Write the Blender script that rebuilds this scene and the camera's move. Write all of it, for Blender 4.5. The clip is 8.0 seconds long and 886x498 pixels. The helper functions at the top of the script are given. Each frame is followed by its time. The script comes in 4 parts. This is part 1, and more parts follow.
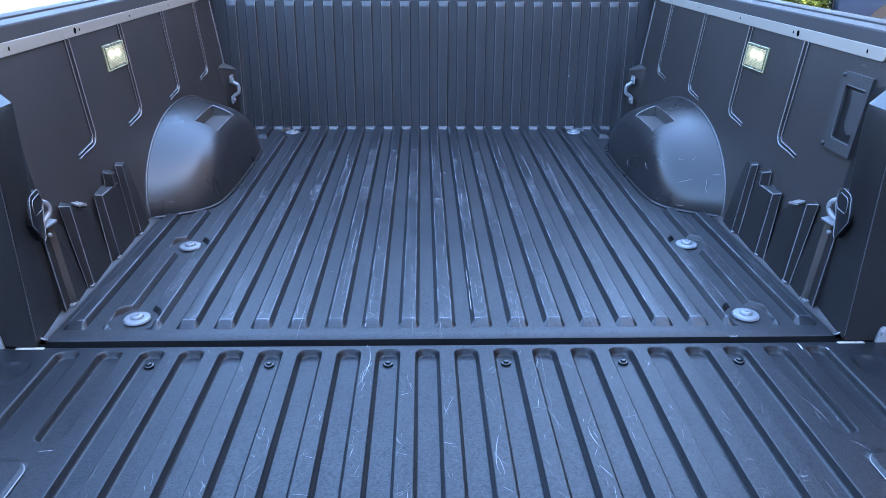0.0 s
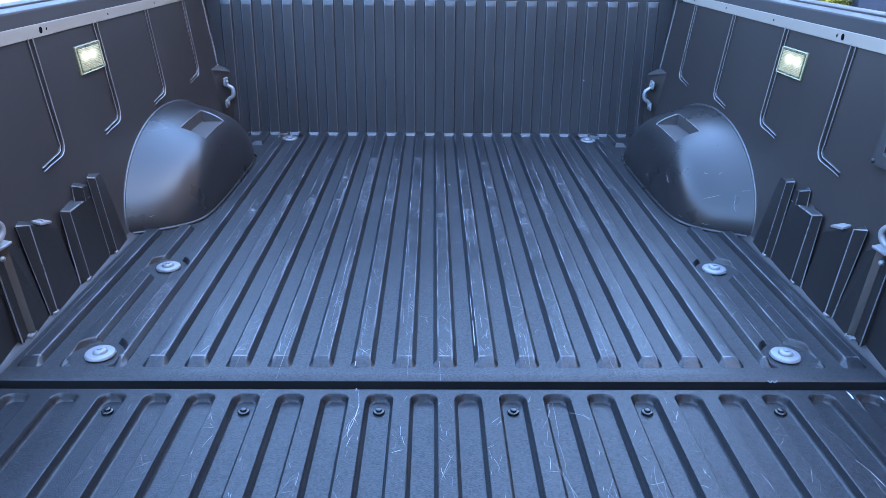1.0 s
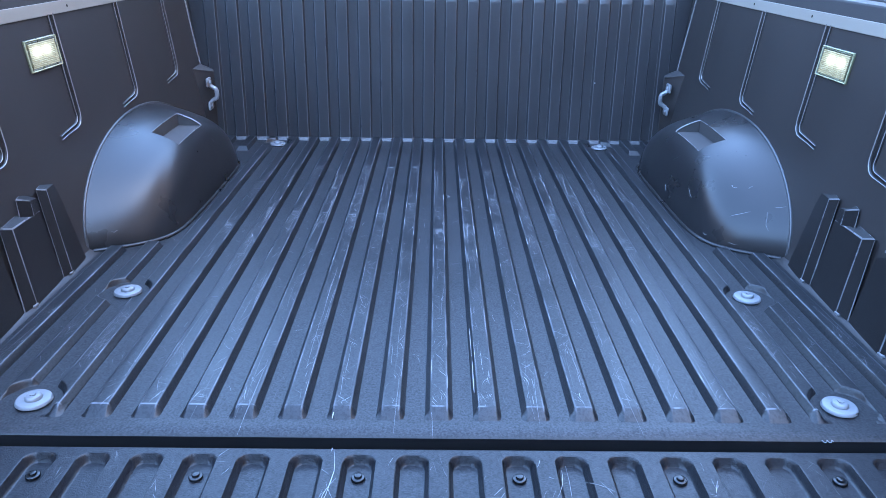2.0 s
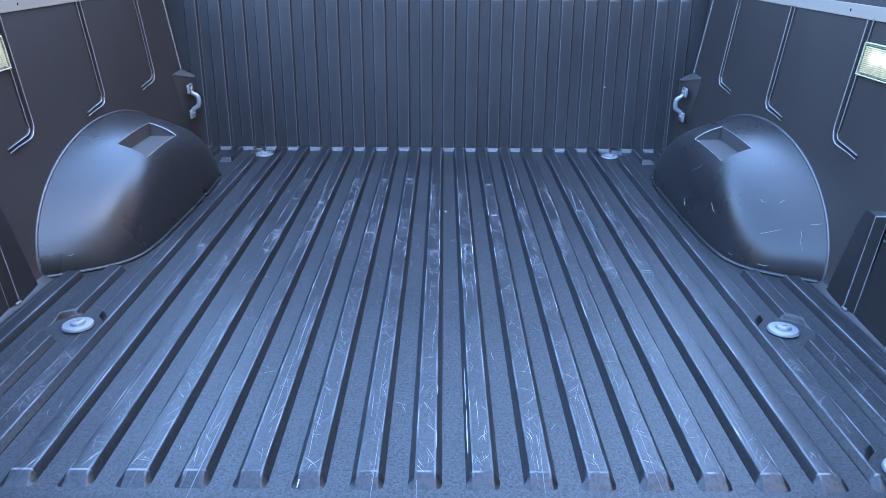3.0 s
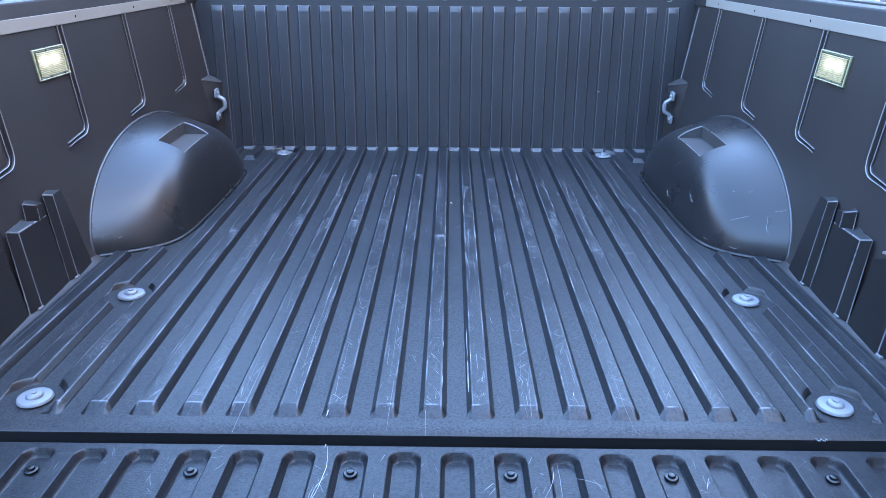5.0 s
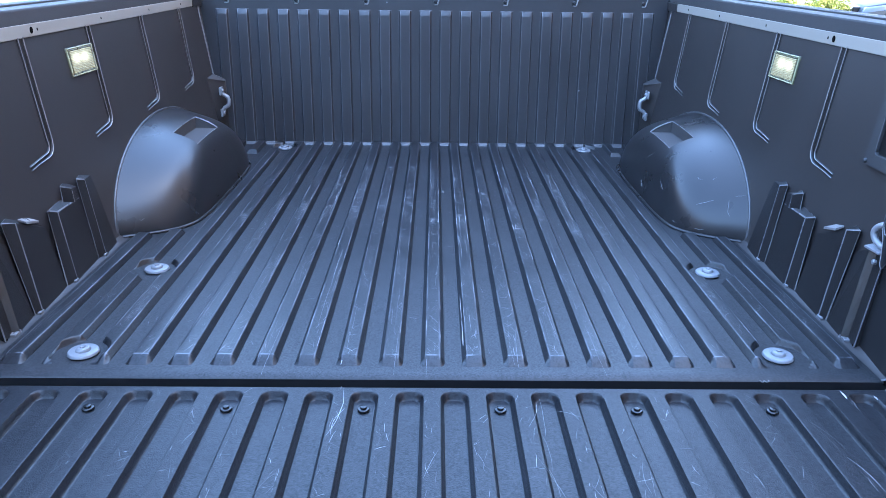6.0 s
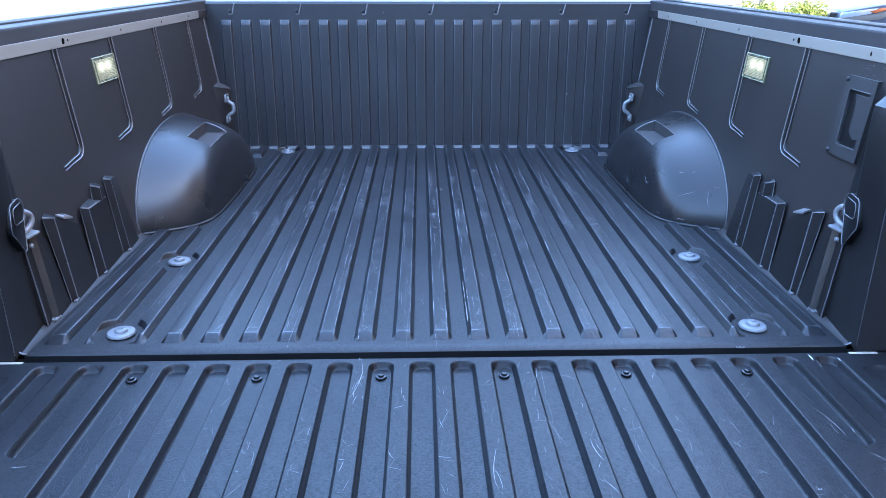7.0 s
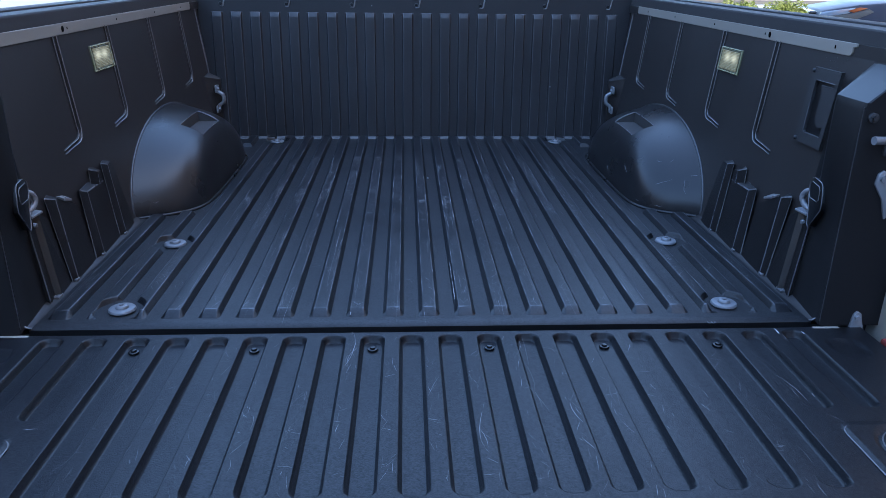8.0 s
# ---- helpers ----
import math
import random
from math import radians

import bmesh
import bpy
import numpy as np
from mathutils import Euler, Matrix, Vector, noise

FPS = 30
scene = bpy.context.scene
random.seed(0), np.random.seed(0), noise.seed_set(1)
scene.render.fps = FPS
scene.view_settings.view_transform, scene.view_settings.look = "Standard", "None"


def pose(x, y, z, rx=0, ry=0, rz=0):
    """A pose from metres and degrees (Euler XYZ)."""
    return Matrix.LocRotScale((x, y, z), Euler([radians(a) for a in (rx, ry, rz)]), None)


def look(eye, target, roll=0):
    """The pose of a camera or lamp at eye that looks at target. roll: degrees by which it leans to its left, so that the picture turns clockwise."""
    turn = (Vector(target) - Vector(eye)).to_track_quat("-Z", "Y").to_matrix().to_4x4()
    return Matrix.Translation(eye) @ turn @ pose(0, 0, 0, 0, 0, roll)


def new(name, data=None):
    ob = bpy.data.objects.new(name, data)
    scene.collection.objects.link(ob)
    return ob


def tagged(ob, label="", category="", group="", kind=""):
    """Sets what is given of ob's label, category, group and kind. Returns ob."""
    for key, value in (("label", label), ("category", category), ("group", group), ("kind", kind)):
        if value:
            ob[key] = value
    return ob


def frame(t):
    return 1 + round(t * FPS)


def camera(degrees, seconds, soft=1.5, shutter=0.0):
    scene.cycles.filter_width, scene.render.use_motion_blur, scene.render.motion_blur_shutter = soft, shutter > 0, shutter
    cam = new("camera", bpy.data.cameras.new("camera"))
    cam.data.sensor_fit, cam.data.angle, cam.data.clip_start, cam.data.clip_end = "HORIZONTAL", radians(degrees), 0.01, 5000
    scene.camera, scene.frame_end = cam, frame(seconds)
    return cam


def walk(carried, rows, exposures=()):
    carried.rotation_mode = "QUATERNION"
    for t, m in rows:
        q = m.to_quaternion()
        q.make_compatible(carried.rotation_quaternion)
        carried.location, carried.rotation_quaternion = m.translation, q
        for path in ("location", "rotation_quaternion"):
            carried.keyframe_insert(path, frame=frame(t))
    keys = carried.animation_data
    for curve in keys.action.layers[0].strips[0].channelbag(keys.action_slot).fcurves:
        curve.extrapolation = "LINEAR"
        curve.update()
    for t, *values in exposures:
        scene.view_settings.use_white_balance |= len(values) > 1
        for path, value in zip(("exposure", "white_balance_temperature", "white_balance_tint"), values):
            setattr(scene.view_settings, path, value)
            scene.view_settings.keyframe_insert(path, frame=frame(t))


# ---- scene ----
cam = camera(61.5, 8.0, soft=0.7)
PATH = [
    (0, (-0.039, -1.114, 1.496), (0.014, 0.729, 0.72), 0.4),
    (0.5, (-0.028, -1.042, 1.491), (0.01, 0.802, 0.719), 0.5),
    (1, (-0.021, -0.956, 1.48), (0.007, 0.887, 0.705), 0.6),
    (1.5, (-0.017, -0.866, 1.467), (0.008, 0.971, 0.678), 0.8),
    (1.7, (-0.014, -0.83, 1.458), (0.011, 1.011, 0.676), 0.9),
    (3, (0.018, -0.612, 1.414), (0.019, 1.24, 0.659), 0.4),
    (3.5, (0.028, -0.577, 1.397), (0.02, 1.279, 0.651), 0.3),
    (4, (0.032, -0.618, 1.399), (0.014, 1.24, 0.66), 0.3),
    (4.5, (0.028, -0.704, 1.417), (0.003, 1.155, 0.681), 0.2),
    (6, (0.001, -0.959, 1.442), (0.025, 0.905, 0.718), 0.7),
    (6.5, (-0.012, -1.034, 1.445), (0.029, 0.835, 0.733), 0.5),
    (7, (-0.03, -1.087, 1.446), (0.024, 0.786, 0.745), 0.1),
    (7.5, (-0.037, -1.128, 1.449), (0.032, 0.744, 0.748), 0.0),
    (8, (-0.04, -1.158, 1.441), (0.057, 0.71, 0.732), 0.7),
]
EXPOSURES = [(t, stops, kelvin, 9) for t, stops, kelvin in ((0.0, 4.93, 5660), (1.0, 4.97, 5600), (1.7, 5.02, 5600), (3.0, 5.12, 5660), (4.5, 5.17, 5860), (6.0, 5.00, 5740), (7.0, 4.86, 5650), (7.6, 4.86, 5620), (7.8, 4.27, 5630), (8.0, 3.47, 5650))]
walk(cam, [(t, look(eye, target, roll)) for t, eye, target, roll in PATH], EXPOSURES)

# ---- light: open shade of a tall wall beside the truck, blue sky ----
SUN_ELEVATION, SUN_AZIMUTH = radians(40), radians(100)  # azimuth from +y, clockwise
world = bpy.data.worlds.new("world")
scene.world = world
world.use_nodes = True
sky = world.node_tree.nodes.new("ShaderNodeTexSky")
sky.sky_type = "NISHITA"
sky.sun_disc = False
sky.sun_elevation, sky.sun_rotation = SUN_ELEVATION, SUN_AZIMUTH
world.node_tree.nodes["Background"].inputs["Strength"].default_value = 0.15
world.node_tree.links.new(sky.outputs[0], world.node_tree.nodes["Background"].inputs["Color"])
sun_data = bpy.data.lights.new("sun", "SUN")
sun_data.energy, sun_data.angle, sun_data.color = 2.0, radians(0.5), (1.0, 0.95, 0.88)
sun = new("sun", sun_data)
towards_sun = Vector((math.sin(SUN_AZIMUTH) * math.cos(SUN_ELEVATION), math.cos(SUN_AZIMUTH) * math.cos(SUN_ELEVATION), math.sin(SUN_ELEVATION)))
sun.matrix_world = look(towards_sun * 40, (0, 0, 0))


# ---- materials ----
def material(name, color, rough=0.5, metal=0.0, grain=0.0, grain_scale=900.0, vary=0.25, vary_scale=6.0, rough_vary=0.12, specular=0.5):
    """A principled surface whose colour and gloss vary at two scales, with a fine relief."""
    m = bpy.data.materials.new(name)
    m.use_nodes = True
    nt = m.node_tree
    n, l = nt.nodes, nt.links
    b = n["Principled BSDF"]
    b.inputs["Metallic"].default_value = metal
    b.inputs["Specular IOR Level"].default_value = specular
    co = n.new("ShaderNodeTexCoord")
    big = n.new("ShaderNodeTexNoise")
    big.inputs["Scale"].default_value, big.inputs["Detail"].default_value = vary_scale, 5
    l.new(co.outputs["Object"], big.inputs["Vector"])
    fine = n.new("ShaderNodeTexNoise")
    fine.inputs["Scale"].default_value, fine.inputs["Detail"].default_value = grain_scale, 2
    l.new(co.outputs["Object"], fine.inputs["Vector"])
    mix = n.new("ShaderNodeMix")
    mix.data_type = "RGBA"
    mix.inputs["A"].default_value = (*[c * (1 - vary) for c in color], 1)
    mix.inputs["B"].default_value = (*[min(1, c * (1 + vary)) for c in color], 1)
    l.new(big.outputs["Fac"], mix.inputs["Factor"])
    l.new(mix.outputs["Result"], b.inputs["Base Color"])
    rr = n.new("ShaderNodeMapRange")
    rr.inputs["To Min"].default_value, rr.inputs["To Max"].default_value = max(0.02, rough - rough_vary), rough + rough_vary
    l.new(big.outputs["Fac"], rr.inputs["Value"])
    l.new(rr.outputs["Result"], b.inputs["Roughness"])
    if grain:
        bump = n.new("ShaderNodeBump")
        bump.inputs["Strength"].default_value, bump.inputs["Distance"].default_value = grain, 0.0012
        l.new(fine.outputs["Fac"], bump.inputs["Height"])
        l.new(bump.outputs["Normal"], b.inputs["Normal"])
    return m


def scuffed(name, color, rough, grain, amount, top_z=None, along=0.0, shine=1.0):
    """Black moulded plastic with pale hair scratches, rubbed patches and dust."""
    m = material(name, color, rough, 0.0, grain, 480.0, 0.22, 5.0, 0.06, 0.50)
    nt = m.node_tree
    n, l = nt.nodes, nt.links
    b = n["Principled BSDF"]
    base = b.inputs["Base Color"].links[0].from_socket
    speck = n.new("ShaderNodeTexNoise")
    speck.inputs["Scale"].default_value, speck.inputs["Detail"].default_value = 460, 4
    speck_range = n.new("ShaderNodeMapRange")
    speck_range.inputs["From Min"].default_value, speck_range.inputs["From Max"].default_value = 0.3, 0.7
    speck_range.inputs["To Min"].default_value, speck_range.inputs["To Max"].default_value = 0.6, 1.5
    tint = n.new("ShaderNodeVectorMath")
    tint.operation = "SCALE"
    l.new(speck.outputs["Fac"], speck_range.inputs["Value"])
    l.new(base, tint.inputs[0])
    l.new(speck_range.outputs["Result"], tint.inputs["Scale"])
    dark = n.new("ShaderNodeVectorMath")
    dark.operation = "SCALE"
    l.new(tint.outputs[0], dark.inputs[0])
    base = dark.outputs[0]
    gloss = n.new("ShaderNodeMapRange")
    gloss.inputs["From Min"].default_value, gloss.inputs["From Max"].default_value = 0.33, 0.67
    gloss.inputs["To Min"].default_value, gloss.inputs["To Max"].default_value = 0.40 * shine, 0.62 * shine
    l.new(speck.outputs["Fac"], gloss.inputs["Value"])
    geo = n.new("ShaderNodeNewGeometry")

    def math_node(op, a, c=None):
        k = n.new("ShaderNodeMath")
        k.operation = op
        for i, v in enumerate((a, c)):
            if v is None:
                continue
            if isinstance(v, (int, float)):
                k.inputs[i].default_value = v
            else:
                l.new(v, k.inputs[i])
        return k.outputs[0]

    def ramp(v, lo, hi):
        k = n.new("ShaderNodeMapRange")
        k.interpolation_type = "SMOOTHSTEP"
        k.inputs["From Min"].default_value, k.inputs["From Max"].default_value = lo, hi
        l.new(v, k.inputs["Value"])
        return k.outputs["Result"]

    def noise_at(scale, stretch, turn, detail=2.0, distort=0.0):
        mp = n.new("ShaderNodeMapping")
        mp.inputs["Rotation"].default_value = (0, 0, radians(turn))
        mp.inputs["Scale"].default_value = stretch
        l.new(geo.outputs["Position"], mp.inputs["Vector"])
        t = n.new("ShaderNodeTexNoise")
        t.inputs["Scale"].default_value, t.inputs["Detail"].default_value, t.inputs["Distortion"].default_value = scale, detail, distort
        l.new(mp.outputs["Vector"], t.inputs["Vector"])
        return t.outputs["Fac"]

    pits = math_node("SUBTRACT", 1.0, math_node("MULTIPLY", ramp(noise_at(250, (1, 0.7, 1), 0, 4), 0.46, 0.64), 0.20))
    l.new(pits, dark.inputs["Scale"])
    blotch = math_node("ADD", 0.80, math_node("MULTIPLY", noise_at(9, (1, 0.5, 1), 0, 4), 0.42))
    l.new(math_node("MULTIPLY", math_node("MULTIPLY", gloss.outputs["Result"], pits), blotch), b.inputs["Specular IOR Level"])
    rub = math_node("MULTIPLY", ramp(noise_at(30, (1, 0.35, 1), 4, 6), 0.55, 0.75), ramp(noise_at(3.4, (1, 1, 1), 20), 0.52, 0.7))
    total = math_node("MULTIPLY", rub, 0.12)
    if top_z is not None:
        xyz = n.new("ShaderNodeSeparateXYZ")
        l.new(geo.outputs["Position"], xyz.inputs[0])
        high = ramp(xyz.outputs["Z"], top_z - 0.004, top_z - 0.0005)
        total = math_node("MULTIPLY", total, math_node("MAXIMUM", high, 0.15))
    if along:  # pale worn edges along both sides of the rib's top, and across its foot
        u = math_node("ABSOLUTE", math_node("SUBTRACT", math_node("FRACT", math_node("ADD", math_node("DIVIDE", xyz.outputs["X"], along), 100.5)), 0.5))
        d = math_node("ABSOLUTE", math_node("SUBTRACT", math_node("MULTIPLY", u, along), 0.0112))
        line = math_node("SUBTRACT", 1.0, ramp(d, 0.0005, 0.0021))
        foot = math_node("SUBTRACT", 1.0, ramp(math_node("ABSOLUTE", math_node("SUBTRACT", xyz.outputs["Y"], 0.0765)), 0.0006, 0.0022))
        worn_glint = math_node("MULTIPLY", line, ramp(noise_at(22, (1, 0.5, 1), 0, 5), 0.38, 0.64))
        worn_glint = math_node("MAXIMUM", worn_glint, math_node("MULTIPLY", math_node("MULTIPLY", foot, 1.6), ramp(noise_at(60, (1, 1, 1), 0, 3), 0.35, 0.6)))
        total = math_node("MAXIMUM", total, math_node("MULTIPLY", math_node("MULTIPLY", worn_glint, high), 0.5))
    total = math_node("MULTIPLY", total, amount)
    mix = n.new("ShaderNodeMix")
    mix.data_type = "RGBA"
    mix.inputs["B"].default_value = (0.10, 0.105, 0.118, 1)
    l.new(total, mix.inputs["Factor"])
    l.new(base, mix.inputs["A"])
    l.new(mix.outputs["Result"], b.inputs["Base Color"])
    return m


FLOOR_Z, RIB_Z, PITCH = 0.85, 0.8602, 0.0657
M_FLOOR = scuffed("floor_plastic", (0.0126, 0.0128, 0.0138), 0.42, 0.20, 0.5, shine=0.43)
M_RIB = scuffed("rib_plastic", (0.0070, 0.0071, 0.0080), 0.37, 0.18, 0.9, RIB_Z, PITCH * 0.998, shine=0.57)
M_GATE = scuffed("gate_plastic", (0.0066, 0.0068, 0.0079), 0.40, 0.34, 0.4, shine=0.47)
M_WALL = material("wall_plastic", (0.0228, 0.0198, 0.0186), 0.42, 0, 0.14, 800, 0.2, 4, 0.08, 0.36)
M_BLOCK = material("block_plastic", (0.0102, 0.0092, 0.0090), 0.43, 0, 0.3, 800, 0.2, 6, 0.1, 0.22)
# pale colour for painted edge highlights; the dirt specks share it
M_GLINT_DUST = material("glint_and_dust", (0.095, 0.094, 0.097), 0.30, 0, 0.2, 800, 0.3, 30)
M_FRONT = material("front_plastic", (0.0152, 0.0140, 0.0146), 0.40, 0, 0.3, 800, 0.2, 5, 0.08, 0.38)
# fainter pale colour that stands for light caught on edges
M_FAINT_GLINT = material("faint_glint", (0.034, 0.034, 0.036), 0.34, 0, 0.3, 800, 0.3, 30)
# paler plastic for highlights painted on the front ribs
M_RIB_GLINT = material("rib_glint", (0.056, 0.055, 0.058), 0.32, 0, 0.3, 800, 0.3, 30)
M_ARCH = material("arch_plastic", (0.0128, 0.0120, 0.0122), 0.29, 0, 0.07, 700, 0.3, 9, 0.07, 0.28)
# pale colour for painted bead and ledge highlights, and for one paint fleck
M_GLINT_FLECK = material("glint_and_fleck", (0.145, 0.138, 0.136), 0.27, 0, 0.15, 800, 0.2, 8)
M_CAP = material("cap_plastic", (0.042, 0.0395, 0.0385), 0.72, 0, 0.2, 900, 0.2, 7, 0.12, 0.07)
M_OUTLET = material("outlet_plastic", (0.020, 0.0195, 0.020), 0.45, 0, 0.4, 900, 0.2, 9, 0.08, 0.42)
M_PAINT = material("grey_paint", (0.232, 0.207, 0.172), 0.38, 0.05, 0.05, 1500, 0.08, 5)
M_POST = material("post_plastic", (0.0088, 0.0081, 0.0082), 0.42, 0, 0.12, 800, 0.2, 6, 0.1, 0.23)
M_STRIP = material("warm_grey_band", (0.024, 0.0205, 0.0175), 0.5, 0, 0.4, 500, 0.25, 30)
M_DARK = material("dark_steel", (0.012, 0.012, 0.013), 0.6, 0, 0.3)
M_BLACK = material("black_plastic", (0.006, 0.006, 0.0065), 0.34, 0, 0.2, 900, 0.2, 6, 0.1, 0.35)
M_HOLE = material("hole_dark", (0.0012, 0.0012, 0.0013), 0.9, 0, 0, 900, 0.2, 6, 0.05, 0.03)
M_ZINC = material("zinc", (0.18, 0.183, 0.19), 0.35, 0.3, 0.2, 500, 0.15, 40)
M_HOOK = material("pale_coated_steel", (0.17, 0.17, 0.175), 0.35, 0.1, 0.1, 500, 0.1, 40)
M_WASHER = material("pale_washer", (0.105, 0.108, 0.114), 0.42, 0.1, 0.2, 500, 0.1, 60)
M_SCREW = material("black_screw", (0.004, 0.004, 0.0045), 0.28, 0.3, 0.1)
M_LENS = material("lamp_lens", (0.13, 0.12, 0.06), 0.20, 0, 0.3, 300, 0.35, 140)


def lit_lens(m, centres, base, peak):
    """Light of diodes seen through a ribbed lens: strongest before each diode, broken by the ribs."""
    n, l = m.node_tree.nodes, m.node_tree.links
    b = n["Principled BSDF"]
    co = n.new("ShaderNodeTexCoord")

    def calc(op, *args):
        k = n.new("ShaderNodeMath")
        k.operation = op
        for i, v in enumerate(args):
            if isinstance(v, (int, float)):
                k.inputs[i].default_value = v
            else:
                l.new(v, k.inputs[i])
        return k.outputs[0]

    xyz = n.new("ShaderNodeSeparateXYZ")
    l.new(co.outputs["Object"], xyz.inputs[0])
    mottle = n.new("ShaderNodeTexNoise")
    mottle.inputs["Scale"].default_value, mottle.inputs["Detail"].default_value = 130, 2
    l.new(co.outputs["Object"], mottle.inputs["Vector"])
    total = None
    for y, z in centres:
        d = calc("ADD", calc("POWER", calc("DIVIDE", calc("SUBTRACT", xyz.outputs["Y"], y), 0.0150), 2.0), calc("POWER", calc("DIVIDE", calc("SUBTRACT", xyz.outputs["Z"], z), 0.0095), 2.0))
        glow = calc("EXPONENT", calc("MULTIPLY", d, -1.0))
        total = glow if total is None else calc("ADD", total, glow)
    stripes = calc("ADD", 0.72, calc("MULTIPLY", calc("SINE", calc("MULTIPLY", xyz.outputs["Z"], 1950.0)), 0.28))
    uneven = calc("ADD", 0.45, calc("MULTIPLY", mottle.outputs["Fac"], 1.1))
    shine = calc("ADD", calc("MULTIPLY", total, peak), calc("MULTIPLY", calc("MULTIPLY", stripes, uneven), base))
    b.inputs["Emission Color"].default_value = (1.0, 0.95, 0.68, 1)
    l.new(shine, b.inputs["Emission Strength"])


lit_lens(M_LENS, ((-0.024, 0.0060), (0.014, 0.0060)), 0.013, 0.050)
M_BEZEL = material("lamp_bezel", (0.27, 0.26, 0.15), 0.25, 0.0, 0.1, 300, 0.1, 40)
M_OLIVE = material("lamp_housing", (0.075, 0.072, 0.036), 0.3, 0, 0.1, 300, 0.1, 40)
M_GLASS = material("dark_glass", (0.02, 0.022, 0.025), 0.06, 0, 0, 900, 0.1, 2, 0.02)
M_RUBBER = material("rubber", (0.022, 0.022, 0.022), 0.75, 0, 0.5, 300)
M_RED = material("lamp_red", (0.16, 0.03, 0.025), 0.2, 0, 0, 900, 0.1)
M_AMBER = material("lamp_amber", (0.10, 0.022, 0.006), 0.2, 0, 0, 900, 0.1)
M_CLEAR = material("lamp_clear", (0.085, 0.105, 0.135), 0.15, 0.0, 0, 900, 0.15, 20)
M_CARBLUE = material("blue_paint", (0.017, 0.021, 0.032), 0.5, 0.0, 0, 900, 0.1, 6, 0.1, 0.12)
M_GROUND = material("concrete", (0.076, 0.066, 0.054), 0.85, 0, 0.6, 120, 0.18, 0.8)
M_WALLS = material("brown_render", (0.44, 0.225, 0.12), 0.85, 0, 0.6, 60, 0.15, 0.7)
M_SOUTH = material("unseen_wall_grey", (0.105, 0.090, 0.080), 0.85, 0, 0.6, 60, 0.15, 0.7)
M_DARKWALL = material("unseen_wall_dark", (0.055, 0.045, 0.037), 0.85, 0, 0.6, 60, 0.2, 0.7)
M_LEAF = material("leaf", (0.082, 0.086, 0.011), 0.7, 0, 0.2, 100, 0.35, 9, 0.05, 0.08)
M_TWIG = material("twig", (0.12, 0.08, 0.05), 0.8, 0, 0.3, 60)
M_FENCE = material("fence_timber", (0.10, 0.075, 0.055), 0.8, 0, 0.4, 60)


# ---- building helpers ----
def part(name, bm, mat, parent=None, label="", smooth=None):
    """Links a bmesh as one mesh object, under a thing or a part. smooth: degrees up to which edges are soft."""
    me = bpy.data.meshes.new(name)
    bmesh.ops.recalc_face_normals(bm, faces=bm.faces)
    bm.to_mesh(me)
    bm.free()
    me.materials.append(mat)
    ob = new(name, me)
    if smooth:
        me.polygons.foreach_set("use_smooth", [True] * len(me.polygons))
        me.set_sharp_from_angle(angle=radians(smooth))
    ob.parent = parent
    if label:
        ob["label"] = label
    return ob


def thing(name, label, category, group="", kind=""):
    ob = new(name)
    ob.empty_display_size = 0.1
    return tagged(ob, label, category, group, kind)


def add_box(bm, x0, x1, y0, y1, z0, z1, bevel=0.0, seg=2):
    b = bmesh.new()
    bmesh.ops.create_cube(b, size=1.0)
    for v in b.verts:
        v.co = Vector(((x0 + x1) / 2 + v.co.x * (x1 - x0), (y0 + y1) / 2 + v.co.y * (y1 - y0), (z0 + z1) / 2 + v.co.z * (z1 - z0)))
    if bevel:
        bmesh.ops.bevel(b, geom=b.edges[:], offset=bevel, segments=seg, affect="EDGES", profile=0.5)
    return merge(bm, b)


def merge(bm, b):
    me = bpy.data.meshes.new("tmp")
    b.to_mesh(me)
    b.free()
    bm.from_mesh(me)
    bpy.data.meshes.remove(me)
    return bm


def box(*a, **k):
    return add_box(bmesh.new(), *a, **k)


def add_disc(bm, centre, axis, radius, depth, seg=28, top=None, bevel=0.0):
    b = bmesh.new()
    bmesh.ops.create_cone(b, cap_ends=True, segments=seg, radius1=radius, radius2=radius if top is None else top, depth=depth)
    if bevel:
        bmesh.ops.bevel(b, geom=[e for e in b.edges if len(e.link_faces) == 2 and e.calc_face_angle() > 0.8], offset=bevel, segments=2, affect="EDGES", profile=0.5)
    b.transform(Matrix.Translation(centre) @ Vector((0, 0, 1)).rotation_difference(Vector(axis)).to_matrix().to_4x4())
    return merge(bm, b)


def add_prism(bm, outline, direction, bevel=0.0):
    """Extrudes a closed outline of points along a vector."""
    b = bmesh.new()
    lo = [b.verts.new(p) for p in outline]
    hi = [b.verts.new(Vector(p) + Vector(direction)) for p in outline]
    b.faces.new(lo)
    b.faces.new(hi[::-1])
    for i in range(len(lo)):
        j = (i + 1) % len(lo)
        b.faces.new((lo[i], hi[i], hi[j], lo[j]))
    bmesh.ops.recalc_face_normals(b, faces=b.faces)
    if bevel:
        bmesh.ops.bevel(b, geom=b.edges[:], offset=bevel, segments=2, affect="EDGES", profile=0.5)
    return merge(bm, b)


def add_grid(bm, rows, close=False):
    """A skin over rows of points of equal length."""
    vs = [[bm.verts.new(p) for p in row] for row in rows]
    for a, c in zip(vs, vs[1:]):
        for i in range(len(a) - 1):
            bm.faces.new((a[i], a[i + 1], c[i + 1], c[i]))
        if close:
            bm.faces.new((a[-1], a[0], c[0], c[-1]))
    return bm


